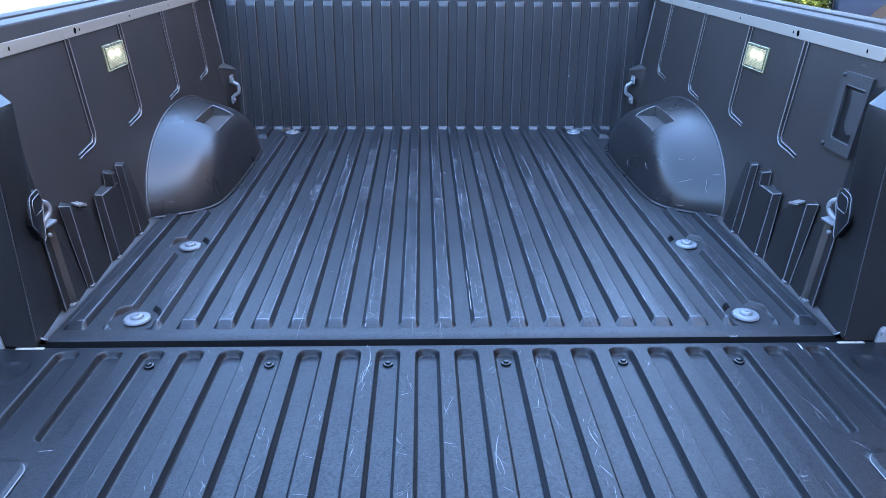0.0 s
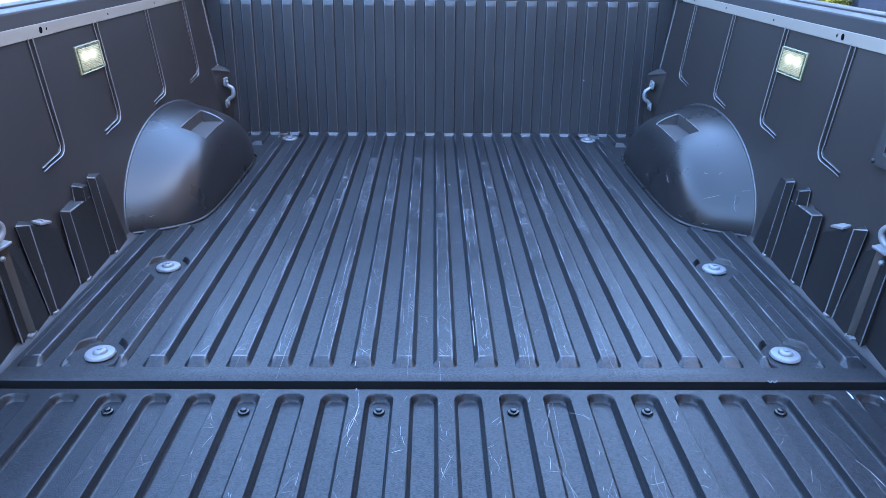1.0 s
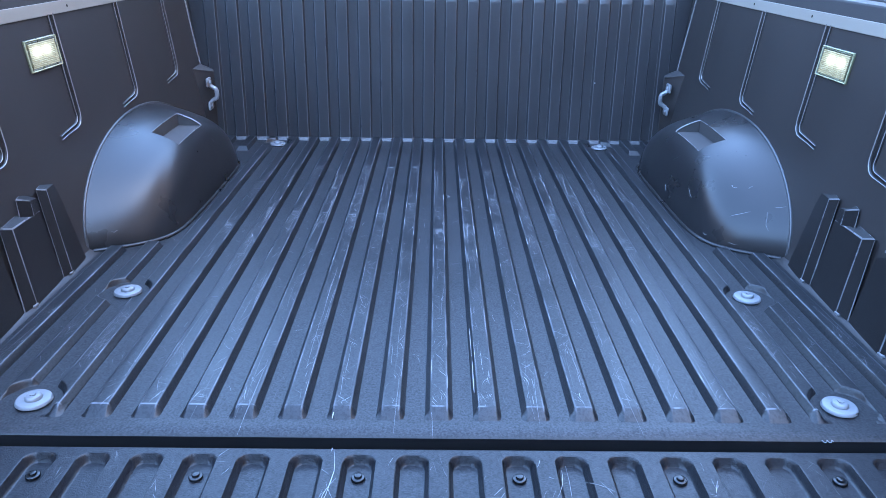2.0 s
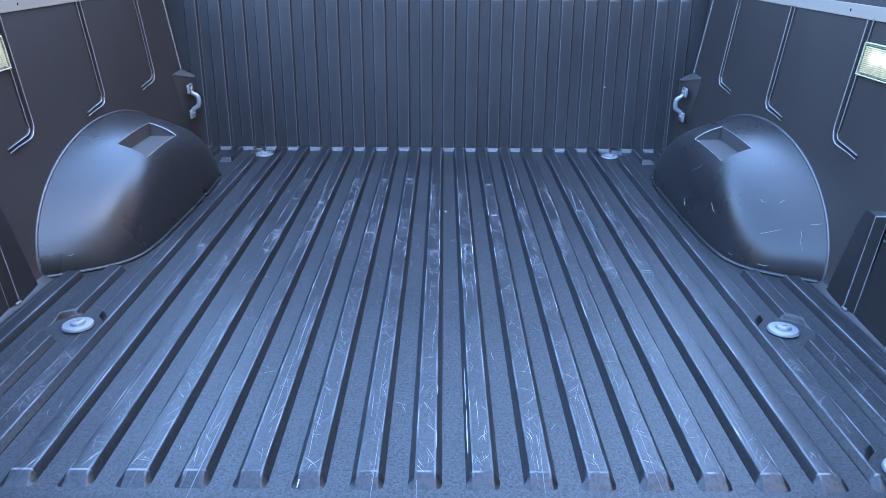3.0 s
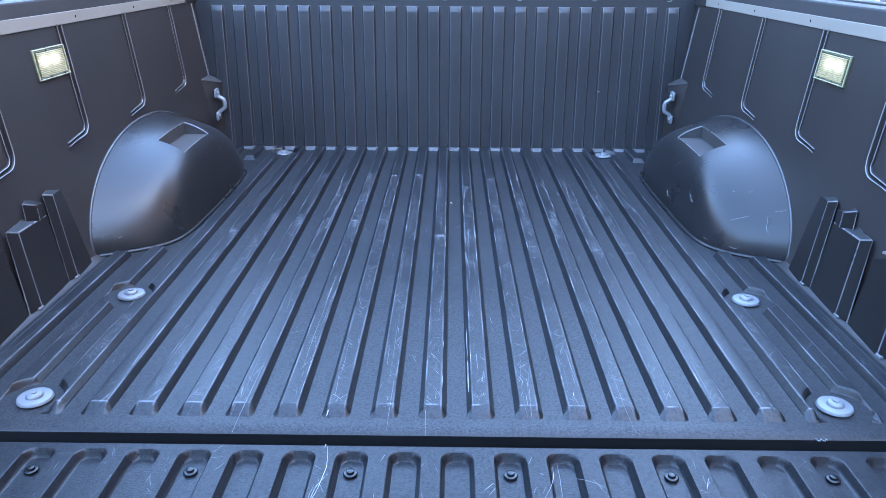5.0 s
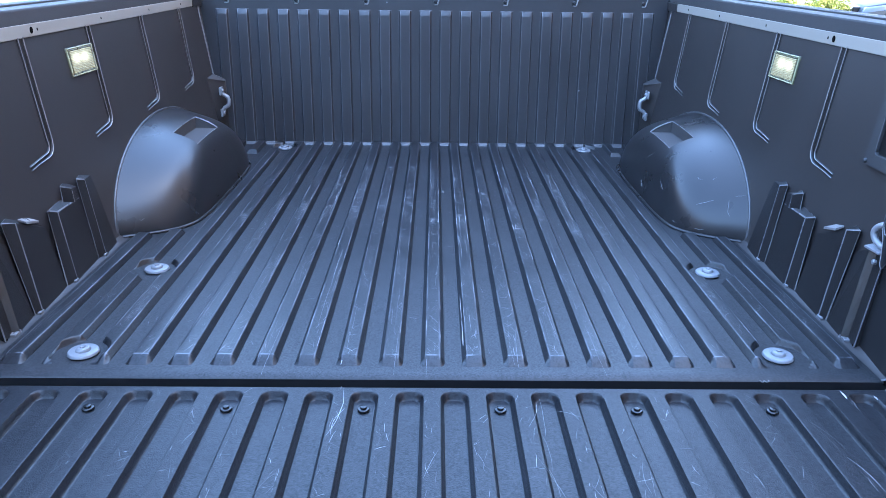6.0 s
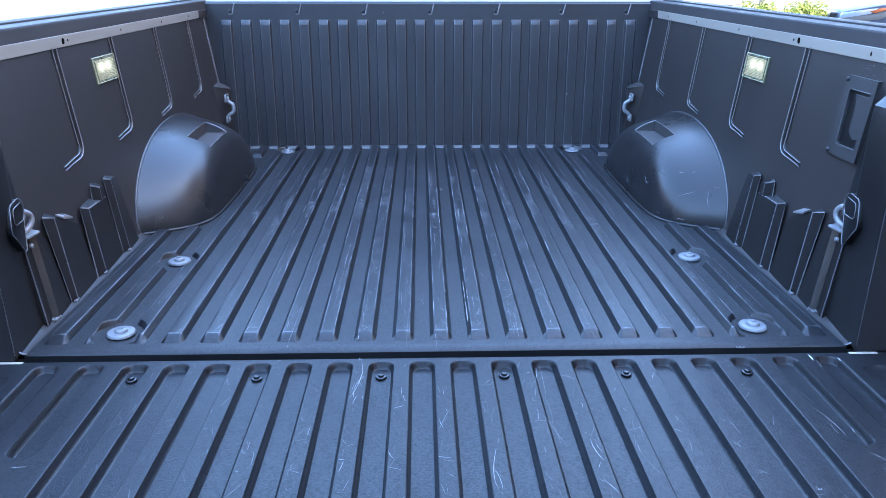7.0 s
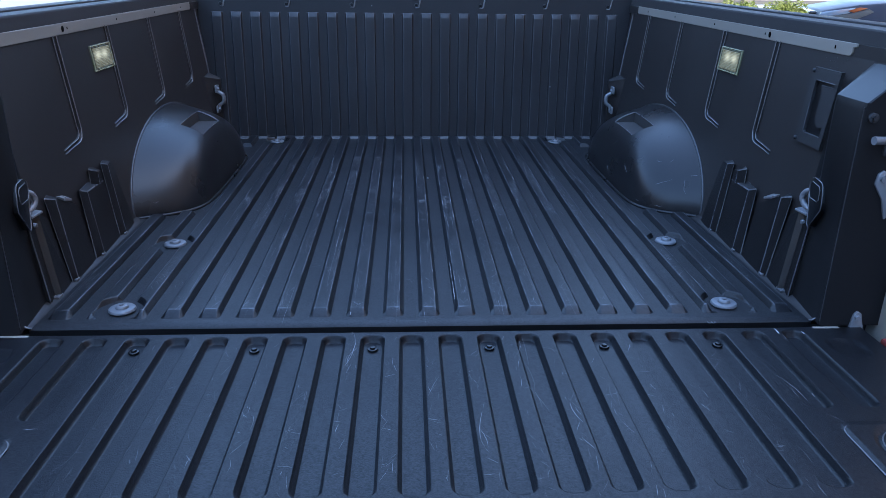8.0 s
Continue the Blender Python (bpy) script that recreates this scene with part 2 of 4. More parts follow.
def add_tube(bm, points, radius, seg=10, cap=True):
    """A round bar along a line of points; radius may be a number or one for each point."""
    pts = [Vector(p) for p in points]
    rings, side = [], None
    for i, p in enumerate(pts):
        d = (pts[min(i + 1, len(pts) - 1)] - pts[max(i - 1, 0)]).normalized()
        if side is None:
            side = d.orthogonal().normalized()
        side = (side - d * side.dot(d)).normalized()
        up = d.cross(side)
        r = radius[i] if isinstance(radius, (list, tuple)) else radius
        rings.append([bm.verts.new(p + (side * math.cos(a) + up * math.sin(a)) * r) for a in (2 * math.pi * k / seg for k in range(seg))])
    for a, c in zip(rings, rings[1:]):
        for k in range(seg):
            bm.faces.new((a[k], a[(k + 1) % seg], c[(k + 1) % seg], c[k]))
    if cap:
        bm.faces.new(rings[0][::-1])
        bm.faces.new(rings[-1])
    return bm


def smooth01(x):
    x = min(1.0, max(0.0, x))
    return x * x * (3 - 2 * x)


def wall_x(z):
    """How far the liner's side wall stands from the middle at a height."""
    return 0.708 + 0.108 * (z - FLOOR_Z)


# ---- ground, and out-of-view walls added to shape shade, sky light and reflections ----
bm = bmesh.new()
add_grid(bm, [[(x, y, 0.0) for x in (-900, -60, -20, -8, 0, 8, 20, 60, 900)] for y in (-900, -60, -20, -8, 0, 8, 20, 60, 900)])
tagged(part("ground", bm, M_GROUND), "pale sunlit concrete parking ground round the truck", "ground", kind="structure")
tagged(part("unseen_wall_west", box(-12.4, -12.0, -11, 14, 0, 7.2), M_DARKWALL), "unseen dark wall added to the west to cut sky light", "wall", kind="structure")
tagged(part("wall_east", box(4.7, 5.1, -11, 5.6, 0, 9.4), M_WALLS), "plain warm brown rendered wall that shades the truck", "wall", kind="structure")
tagged(part("unseen_wall_south", box(-16.0, 4.7, -11.4, -11.0, 0, 5.6), M_SOUTH), "unseen grey wall added behind the truck to block low sky", "wall", kind="structure")

M_SCRATCH = material("scuff", (0.17, 0.175, 0.19), 0.6, 0, 0, 900, 0.5, 80)
M_CUT = material("fresh_cut", (0.13, 0.13, 0.137), 0.5, 0, 0, 900, 0.3, 120)
M_NICK = material("nick", (0.16, 0.162, 0.17), 0.55, 0, 0, 900, 0.3, 120)


def each_its_own(m, faint, strong):
    """Every single mark gets its own paleness."""
    n, l = m.node_tree.nodes, m.node_tree.links
    geo = n.new("ShaderNodeNewGeometry")
    curve = n.new("ShaderNodeMath")
    curve.operation = "POWER"
    curve.inputs[1].default_value = 2.0
    l.new(geo.outputs["Random Per Island"], curve.inputs[0])
    mix = n.new("ShaderNodeMix")
    mix.data_type = "RGBA"
    mix.inputs["A"].default_value, mix.inputs["B"].default_value = (*faint, 1), (*strong, 1)
    l.new(curve.outputs[0], mix.inputs["Factor"])
    l.new(mix.outputs["Result"], n["Principled BSDF"].inputs["Base Color"])


each_its_own(M_SCRATCH, (0.042, 0.043, 0.047), (0.26, 0.265, 0.28))

# ---- the bed liner ----
liner = thing("bed_liner", "black ribbed plastic drop-in liner in the truck bed, scratched", "bed liner")
WASHERS = [(s * x, y) for x, y in ((0.556, 0.092), (0.558, 0.433), (0.497, 1.476)) for s in (-1, 1)]


def floor_panel():
    xs = [-0.690 + 1.38 * i / 92 for i in range(93)]
    ys = [0.022 + (1.548 - 0.022) * i / 60 for i in range(61)]
    rows = []
    for y in [0.0215] + ys:
        rows.append([(x, y, FLOOR_Z) for x in xs])
    rows[0] = [(x, 0.022, FLOOR_Z - 0.0025) for x in xs]
    rows[1] = [(x, 0.0245, FLOOR_Z) for x in xs]
    panel = part("floor_panel", add_grid(bmesh.new(), rows), M_FLOOR, liner, smooth=50)
    # shade of the tailgate gap, put in as a strip darker than the floor
    part("rear_edge", box(-0.690, 0.690, 0.0224, 0.030, FLOOR_Z - 0.03, FLOOR_Z - 0.0027), M_BLACK, panel, "rear edge of the liner floor, darkened for the gap's shade")
    return panel


floor = floor_panel()


def pocket(x, y):
    """0 inside the round pocket of a washer, 1 outside."""
    d = min(math.hypot(abs(x) - abs(wx) - 0.006, y - wy) if x * wx > 0 else 1.0 for wx, wy in WASHERS)
    return smooth01((d - 0.0400) / 0.0075)


def rib_steps(a, b, fine):
    """Stations along a rib, closer where a washer's pocket cuts it."""
    out, y = [], a
    while y < b - 0.004:
        out.append(y)
        near = fine and min(abs(y - wy) for _, wy in WASHERS) < 0.062
        y += 0.0012 if near else 0.014
    return out


def rib(k):
    """One long raised rib of the floor, with a sloping foot, cut by the washers' pockets."""
    x = k * PITCH * 0.998
    half = [(0.0194, -0.0020), (0.0190, 0.0004), (0.0125, 0.0092), (0.0121, 0.0099), (0.0113, 0.0103), (0.0102, 0.0105), (0.0035, 0.0106)]
    section = [(-dx, dz) for dx, dz in half] + half[::-1]
    if abs(k) in (8, 9):
        fine = []
        for (xa, za), (xb, zb) in zip(section, section[1:]):
            parts = max(1, round((xb - xa) / 0.0011))
            fine += [(xa + (xb - xa) * i / parts, za + (zb - za) * i / parts) for i in range(parts)]
        section = fine + [section[-1]]
    start, stop = 0.056, 1.545
    if abs(k) >= 9:
        stop = 0.630 if abs(k) == 10 else 0.655
    ys = [start, start + 0.004, start + 0.018, start + 0.022] + rib_steps(start + 0.03, stop, abs(k) in (7, 8, 9, 10)) + [stop]
    rows = []
    for y in ys:
        foot = smooth01((y - start) / 0.006) * 0.12 + 0.88 * min(1, max(0, (y - start) / 0.019))
        rows.append([(x + dx * (1.12 - 0.12 * foot), y, FLOOR_Z - 0.0015 + (dz + 0.0015) * foot * pocket(x + dx, y)) for dx, dz in section])
    return part("rib", add_grid(bmesh.new(), rows), M_RIB, floor, smooth=75 if abs(k) in (8, 9) else 33)


for k in range(-10, 11):
    rib(k)
for k in (-10, -9, 9, 10):  # short pieces between the wheel arch and the front panel
    x = k * PITCH * 0.998
    bm = add_prism(bmesh.new(), [(x - 0.019, 1.40, FLOOR_Z - 0.002), (x - 0.0115, 1.42, RIB_Z), (x + 0.0115, 1.42, RIB_Z), (x + 0.019, 1.40, FLOOR_Z - 0.002)], (0, 0.14, 0))
    part("rib", bm, M_RIB, floor)

for wx, wy in WASHERS:
    bm = add_disc(bmesh.new(), (wx, wy, FLOOR_Z + 0.0045), (0, 0, 1), 0.0245, 0.005, 32, 0.0225, 0.001)
    washer = part("washer", bm, M_WASHER, liner, "pale round fixing washer", smooth=40)
    bm = add_disc(bmesh.new(), (wx, wy, FLOOR_Z + 0.0095), (0, 0, 1), 0.0125, 0.006, 24, 0.0100, 0.0015)
    add_disc(bm, (wx, wy, FLOOR_Z + 0.0130), (0, 0, 1), 0.0045, 0.002, 6)
    part("bolt_head", bm, M_WASHER, washer, smooth=40)


def side_panel(s):
    """The liner's side wall with its creases, stiffening blocks and rear post; s is the side."""
    prof = [(0.686, 0.8506), (0.697, 0.8520), (0.7045, 0.857), (0.7085, 0.866), (wall_x(0.885), 0.885)]
    prof += [(wall_x(z), z) for z in (0.95, 1.05, 1.12, 1.20, 1.303)]
    prof += [(wall_x(1.303) + 0.012, 1.303), (wall_x(0.95) + 0.012, 0.95), (0.720, 0.845)]
    ys = [0.022, 0.08, 0.16, 0.30, 0.60, 0.90, 1.20, 1.50, 1.56]
    bm = add_grid(bmesh.new(), [[(s * x, y, z) for x, z in prof] for y in ys], close=True)
    panel = part("side_panel", bm, M_WALL, liner, smooth=32)
    # L-shaped pressed creases: highlights painted pale on both beads, shade dark in the channel
    for y in (0.447, 0.727, 1.035, 1.338):
        line = [(y, 1.302), (y, 1.25), (y, 1.18), (y, 1.115)] + [(y - 0.022 + 0.022 * math.cos(a), 1.108 - 0.020 * math.sin(a)) for a in (radians(d) for d in (0, 20, 40, 60, 80))] + [(y - 0.06, 1.084), (y - 0.088, 1.080)]
        rows = []
        for i, (yy, z) in enumerate(line):
            a, c = line[max(i - 1, 0)], line[min(i + 1, len(line) - 1)]
            ty, tz = c[0] - a[0], c[1] - a[1]
            n = math.hypot(ty, tz)
            ny, nz = -tz / n, ty / n
            wide = 1.0 - 0.60 * min(1.0, max(0.0, (i - 3) / 6))
            row = []
            for off, h in ((-0.0112, -0.001), (-0.0102, 0.0030), (-0.0090, 0.0038), (-0.0076, 0.0028), (-0.0062, 0.0003), (0.0062, 0.0003), (0.0076, 0.0028), (0.0090, 0.0038), (0.0102, 0.0030), (0.0112, -0.001)):
                zz = z + nz * off * wide
                row.append((s * (wall_x(zz) - h), yy + ny * off * wide, zz))
            rows.append(row)
        b = add_grid(bmesh.new(), rows)
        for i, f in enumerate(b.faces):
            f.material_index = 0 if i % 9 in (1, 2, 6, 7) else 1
        part("crease", b, M_GLINT_FLECK, panel, smooth=50).data.materials.append(M_BLOCK)
    # stiffening blocks above the floor: a narrow band between two edges with painted highlights, then a broad face that
    # runs back into the wall
    def block(inner, outer, front, seam, low=0.8515, name="stiffening_block"):
        """inner, outer: (low x, low y, top x, top y, top z) of the band's edges; front: y of the broad face's end, low and top, and its top x and z; seam: y where the cap meets the wall."""
        ix, iy, jx, jy, jz = inner
        ox, oy, px, py, pz = outer
        wt, wl = wall_x(jz) + 0.004, wall_x(low) + 0.006
        lower = [(ix, iy, low), (ox, oy, low), (wl, oy, low), (wl, front[0], low), (0.6985 if low < 0.9 else front[2] - 0.001, front[0], low)]
        upper = [(jx, jy, jz), (px, py, pz), (wt, seam, pz), (wt, front[1], front[3]), (front[2], front[1], front[3])]
        b = bmesh.new()
        f = [b.verts.new((s * x, y, z)) for x, y, z in lower]
        g = [b.verts.new((s * x, y, z)) for x, y, z in upper]
        b.faces.new(f)
        b.faces.new(g)
        for i in range(5):
            j = (i + 1) % 5
            b.faces.new((f[i], f[j], g[j], g[i]))
        bmesh.ops.recalc_face_normals(b, faces=b.faces)
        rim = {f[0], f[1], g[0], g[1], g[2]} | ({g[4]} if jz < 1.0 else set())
        # edges that catch the sky: their highlight is coloured into a pale bevel
        worn_glint = [e for e in b.edges if e.verts[0] in rim and e.verts[1] in rim]
        bmesh.ops.bevel(b, geom=worn_glint, offset=0.0016, segments=1, affect="EDGES", profile=0.5, material=1)
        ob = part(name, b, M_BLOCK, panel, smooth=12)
        ob.data.materials.append(M_GLINT_DUST)
        return ob

    block((0.692, 0.513, 0.7145, 0.519, 1.015), (0.699, 0.490, 0.7205, 0.493, 1.024), (0.585, 0.574, 0.7270, 1.010), 0.530)
    block((0.692, 0.378, 0.7110, 0.385, 0.990), (0.698, 0.348, 0.7160, 0.356, 1.001), (0.489, 0.489, 0.7175, 0.986), 0.440)
    block((0.7145, 0.463, 0.7165, 0.464, 1.013), (0.719, 0.427, 0.7215, 0.428, 1.027), (0.490, 0.490, 0.7195, 1.008), 0.458, 0.984)
    block((0.691, 0.238, 0.7130, 0.246, 1.016), (0.697, 0.222, 0.7195, 0.214, 1.026), (0.346, 0.345, 0.7175, 0.972), 0.250)
    block((0.692, 0.158, 0.7130, 0.166, 1.013), (0.709, 0.152, 0.7240, 0.150, 1.020), (0.221, 0.218, 0.7190, 0.984), 0.176)
    b = add_grid(bmesh.new(), [[(s * (0.6895 + 0.0205 * f), 0.1570 + 0.0080 * f, 0.8525 + 0.159 * f), (s * (0.7000 + 0.0180 * f), 0.1520 + 0.0015 * f, 0.8525 + 0.163 * f)] for f in (0, 0.25, 0.5, 0.75, 1)])
    part("warm_band", b, M_STRIP, panel, "warm grey band under the tie-down loop")
    low = [(0.7000, 0.1520), (0.6960, 0.1235), (0.7160, 0.1215), (0.7160, 0.1520)]
    top = [(0.7175, 0.1535), (0.7115, 0.1245), (0.7360, 0.1225), (0.7360, 0.1535)]
    b = add_grid(bmesh.new(), [[(s * x, y, 0.8515) for x, y in low], [(s * x, y, 1.0155 - 0.25 * (0.1535 - y)) for x, y in top]], close=True)
    part("loop_block", b, M_BLOCK, panel)
    # highlight lines of the block's edge and the corner lip, laid on as pale tubes
    part("block_edge", add_tube(bmesh.new(), [(s * 0.6958, 0.1234, 0.853), (s * 0.7036, 0.1239, 0.930), (s * 0.7113, 0.1244, 1.007)], 0.0011, 6), M_GLINT_DUST, panel, smooth=60)
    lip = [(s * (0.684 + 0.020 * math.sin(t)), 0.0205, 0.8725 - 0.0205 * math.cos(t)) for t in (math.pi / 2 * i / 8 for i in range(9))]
    part("corner_lip", add_tube(bmesh.new(), lip, 0.0014, 6), M_GLINT_DUST, panel, smooth=60)
    # pads at the blocks' feet, as pale as the painted highlights
    for x, y, size in ((0.6905, 0.512, 0.008), (0.6905, 0.376, 0.009), (0.6895, 0.236, 0.009), (0.6900, 0.156, 0.013)):
        part("foot_pad", box(min(s * x, s * (x + 0.012)), max(s * x, s * (x + 0.012)), y - size, y + size * 0.6, 0.8505, 0.8560, bevel=0.0016), M_GLINT_DUST, panel, smooth=40)
    # ledge with its sky-lit top painted in as a pale colour
    b = add_prism(bmesh.new(), [(s * 0.709, 0.272, 1.0085), (s * 0.7270, 0.276, 1.0125), (s * 0.7270, 0.305, 1.0060), (s * 0.7250, 0.346, 0.9860)], (0, 0, -0.004))
    part("ledge", b, M_GLINT_FLECK, panel)
    # corner block that carries the front tie-down handle
    b = add_prism(bmesh.new(), [(s * 0.736, 1.470, 0.851), (s * 0.693, 1.538, 0.851), (s * 0.693, 1.560, 0.851), (s * 0.768, 1.560, 0.851), (s * 0.768, 1.470, 0.851)], (0, 0, 0.2))
    for v in b.verts:
        if v.co.z > 1.0:
            v.co.z = 1.060 + 0.40 * (abs(v.co.x) - 0.693) + (0.004 if v.co.y > 1.55 else 0.0)
    bmesh.ops.bevel(b, geom=b.edges[:], offset=0.0022, segments=2, affect="EDGES", profile=0.5)
    part("corner_block", b, M_WALL, panel, smooth=35)
    # lit corner line, painted as a pale bead
    corner = [(s * (wall_x(z) - 0.001), 1.548 - 0.02 * (z - 1.08) / 0.22, z) for z in (1.08, 1.15, 1.22, 1.30)]
    part("corner_bead", add_tube(bmesh.new(), corner, 0.0022, 8), M_GLINT_FLECK, panel, smooth=60)
    part("corner_filler", box(min(s * 0.752, s * 0.80), max(s * 0.752, s * 0.80), 1.474, 1.572, 1.296, 1.3222, bevel=0.002), M_WALL, panel)
    part("rear_filler", box(min(s * 0.7565, s * 0.80), max(s * 0.7565, s * 0.80), 0.0, 0.1735, 1.298, 1.3222, bevel=0.001), M_WALL, panel)
    # lit top of the corner block, given a paler colour than the wall
    b = add_prism(bmesh.new(), [(s * 0.692, 1.533, 1.0625), (s * 0.734, 1.472, 1.0790), (s * 0.735, 1.546, 1.0830), (s * 0.694, 1.546, 1.0660)], (0, 0, -0.003))
    part("ledge", b, M_CAP, panel)
    # rear post
    rows = []
    for z, out in ((0.851, 0.0), (0.90, 0.0), (0.98, 0.0), (1.02, 0.0), (1.06, 0.0), (1.10, 0.0), (1.232, 0.0), (1.245, 0.004), (1.302, 0.070)):
        side, boxy = wall_x(z) - 0.0015, smooth01((z - 0.98) / 0.12)
        outline = [(side + 0.004, 0.180)]
        for y, square in ((0.170, side), (0.150, side - 0.001), (0.128, side - 0.006), (0.102, 0.7040), (0.092, 0.6950), (0.084, 0.6928), (0.055, 0.6924), (0.012, 0.6926)):
            slant = min(side, 0.6932 + (side - 0.6932) * y / 0.165)
            outline.append((slant + (square - slant) * boxy, y))
        outline += [(0.6928, 0.006), (0.6945, 0.002), (0.700, 0.0), (0.800, 0.0), (0.800, 0.180)]
        rows.append([(s * min(0.80, max(x, 0.6924 + out)), y, z) for x, y in outline])
    b = add_grid(bmesh.new(), rows, close=True)
    part("rear_post", b, M_POST, panel, smooth=30)
    # bright line along the post's edge, painted as a thin pale tube
    part("post_edge", add_tube(bmesh.new(), [(s * 0.6938, 0.0040, z) for z in (0.858, 1.0, 1.12, 1.238)], 0.0010, 6), M_FAINT_GLINT, panel, smooth=60)
    return panel


for s in (-1, 1):
    side_panel(s)


def wheel_arch(s):
    """The moulded cover of a wheel arch, with a notch in its crown."""
    yc, a, h, w = 1.0, 0.385, 0.211, 0.154
    notch = (0.890, 1.060)

    def depth(y, z):
        v = min(1.0, max(0.0, (z - FLOOR_Z) / h))
        t = 5.25 * max(0.0, 1 - math.hypot((y - yc) / a, v))
        return w * t / (1 + t ** 2.8) ** (1 / 2.8)

    def section(y, cut):
        zm = FLOOR_Z + h * math.sqrt(max(0.0, 1 - ((y - yc) / a) ** 2))
        za, zd = FLOOR_Z + (zm - FLOOR_Z) * 0.895, FLOOR_Z + (zm - FLOOR_Z) * 0.755
        pts = []
        for i in range(17):
            z = zm + (za - zm) * (i / 16) ** 1.5
            pts.append((wall_x(z) - depth(y, z), z))
        for i in range(1, 9):
            if cut:
                xa, xd = wall_x(za) - depth(y, za), wall_x(zd) - depth(y, zd)
                pts.append((xa, za + (zd - za) * i / 4) if i <= 4 else (xa + (xd - xa) * (i - 4) / 4, zd))
            else:
                z = za + (zd - za) * i / 8
                pts.append((wall_x(z) - depth(y, z), z))
        for i in range(1, 15):
            z = zd + (FLOOR_Z - zd) * i / 14
            pts.append((wall_x(z) - depth(y, z), z))
        return [(s * x, y, z) for x, z in pts]

    ys = [yc - a * math.cos(math.pi * i / 84) for i in range(85)]
    rows = []
    ys = sorted(ys + [notch[0], notch[1]])
    for y in ys:
        inside = notch[0] <= y <= notch[1]
        if y == notch[1]:
            rows.append(section(y, True))
        if y == notch[1] or y == notch[0] or not inside:
            rows.append(section(y, False))
        if y == notch[0] or (inside and y != notch[1]):
            rows.append(section(y, True))
    b = add_grid(bmesh.new(), rows)
    bmesh.ops.remove_doubles(b, verts=b.verts, dist=2e-5)
    for f in b.faces:  # inside of the notch: rougher and paler, its lit look put into the colour
        c = f.calc_center_median()
        if notch[0] - 0.001 < c.y < notch[1] + 0.001 and abs(c.x) > wall_x(c.z) - depth(c.y, c.z) + 0.0015:
            f.material_index = 1
    arch = part("wheel_arch", b, M_ARCH, liner, "smooth black moulded wheel arch cover", smooth=38)
    arch.data.materials.append(M_CAP)
    rim = [(s * (wall_x(z) - 0.001), y, z) for y, z in ((yc - a * math.cos(t), FLOOR_Z + h * math.sin(t)) for t in (math.pi * i / 60 for i in range(61)))]
    # rim bead coloured paler than the arch for the light it catches
    part("rim", add_tube(bmesh.new(), rim, 0.0032, 8), M_FAINT_GLINT, arch, smooth=60)
    def lip(y, share):
        z = FLOOR_Z + h * math.sqrt(max(0.0, 1 - ((y - yc) / a) ** 2)) * share
        return (s * (wall_x(z) - depth(y, z) + 0.0005), y, z)

    along = [notch[0] + (notch[1] - notch[0]) * i / 10 for i in range(11)]
    # bright outline of the notch: highlights drawn as pale tubes
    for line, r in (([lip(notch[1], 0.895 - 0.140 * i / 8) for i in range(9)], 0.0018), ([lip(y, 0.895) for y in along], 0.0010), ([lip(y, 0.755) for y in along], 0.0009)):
        part("notch_edge", add_tube(bmesh.new(), line, r, 6), M_GLINT_DUST, arch, smooth=60)
    base = []
    for i in range(61):
        y = yc - (a - 0.004) * math.cos(math.pi * i / 60)
        base.append((s * (wall_x(FLOOR_Z) - depth(y, FLOOR_Z + 0.002) - 0.001), y, FLOOR_Z + 0.002))
    part("foot_bead", add_tube(bmesh.new(), base, 0.0045, 8), M_ARCH, arch, smooth=60)
    # a few pale nicks and scratches
    rng = random.Random(7 + s)
    for y, z, dy, dz in NICKS[s]:
        line = [(y + dy * (i / 6 - 0.5), z + dz * (i / 6 - 0.5) + 0.0015 * math.sin(i * 1.3) * rng.random()) for i in range(7)]
        part("nick", add_tube(bmesh.new(), [(s * (wall_x(zz) - depth(yy, zz) - 0.0002), yy, zz) for yy, zz in line], [0.0001, 0.0004, 0.0005, 0.0004, 0.0005, 0.0003, 0.0001], 5), M_NICK, arch)
    return arch


NICKS = {1: [(0.739, 0.966, -0.010, -0.002), (0.723, 0.970, 0.002, 0.005), (0.688, 0.923, -0.013, 0.015), (0.657, 0.918, -0.023, -0.034), (0.666, 0.865, -0.012, 0.002), (0.960, 0.968, -0.039, 0.025), (0.974, 0.887, -0.019, -0.015), (0.824, 0.923, -0.032, -0.013), (0.717, 0.866, -0.014, 0.000), (0.667, 0.946, -0.006, 0.004)], -1: [(1.073, 0.966, 0.009, -0.010), (0.743, 0.869, 0.008, -0.007), (0.645, 0.885, -0.006, -0.001)]}
for s in (-1, 1):
    wheel_arch(s)


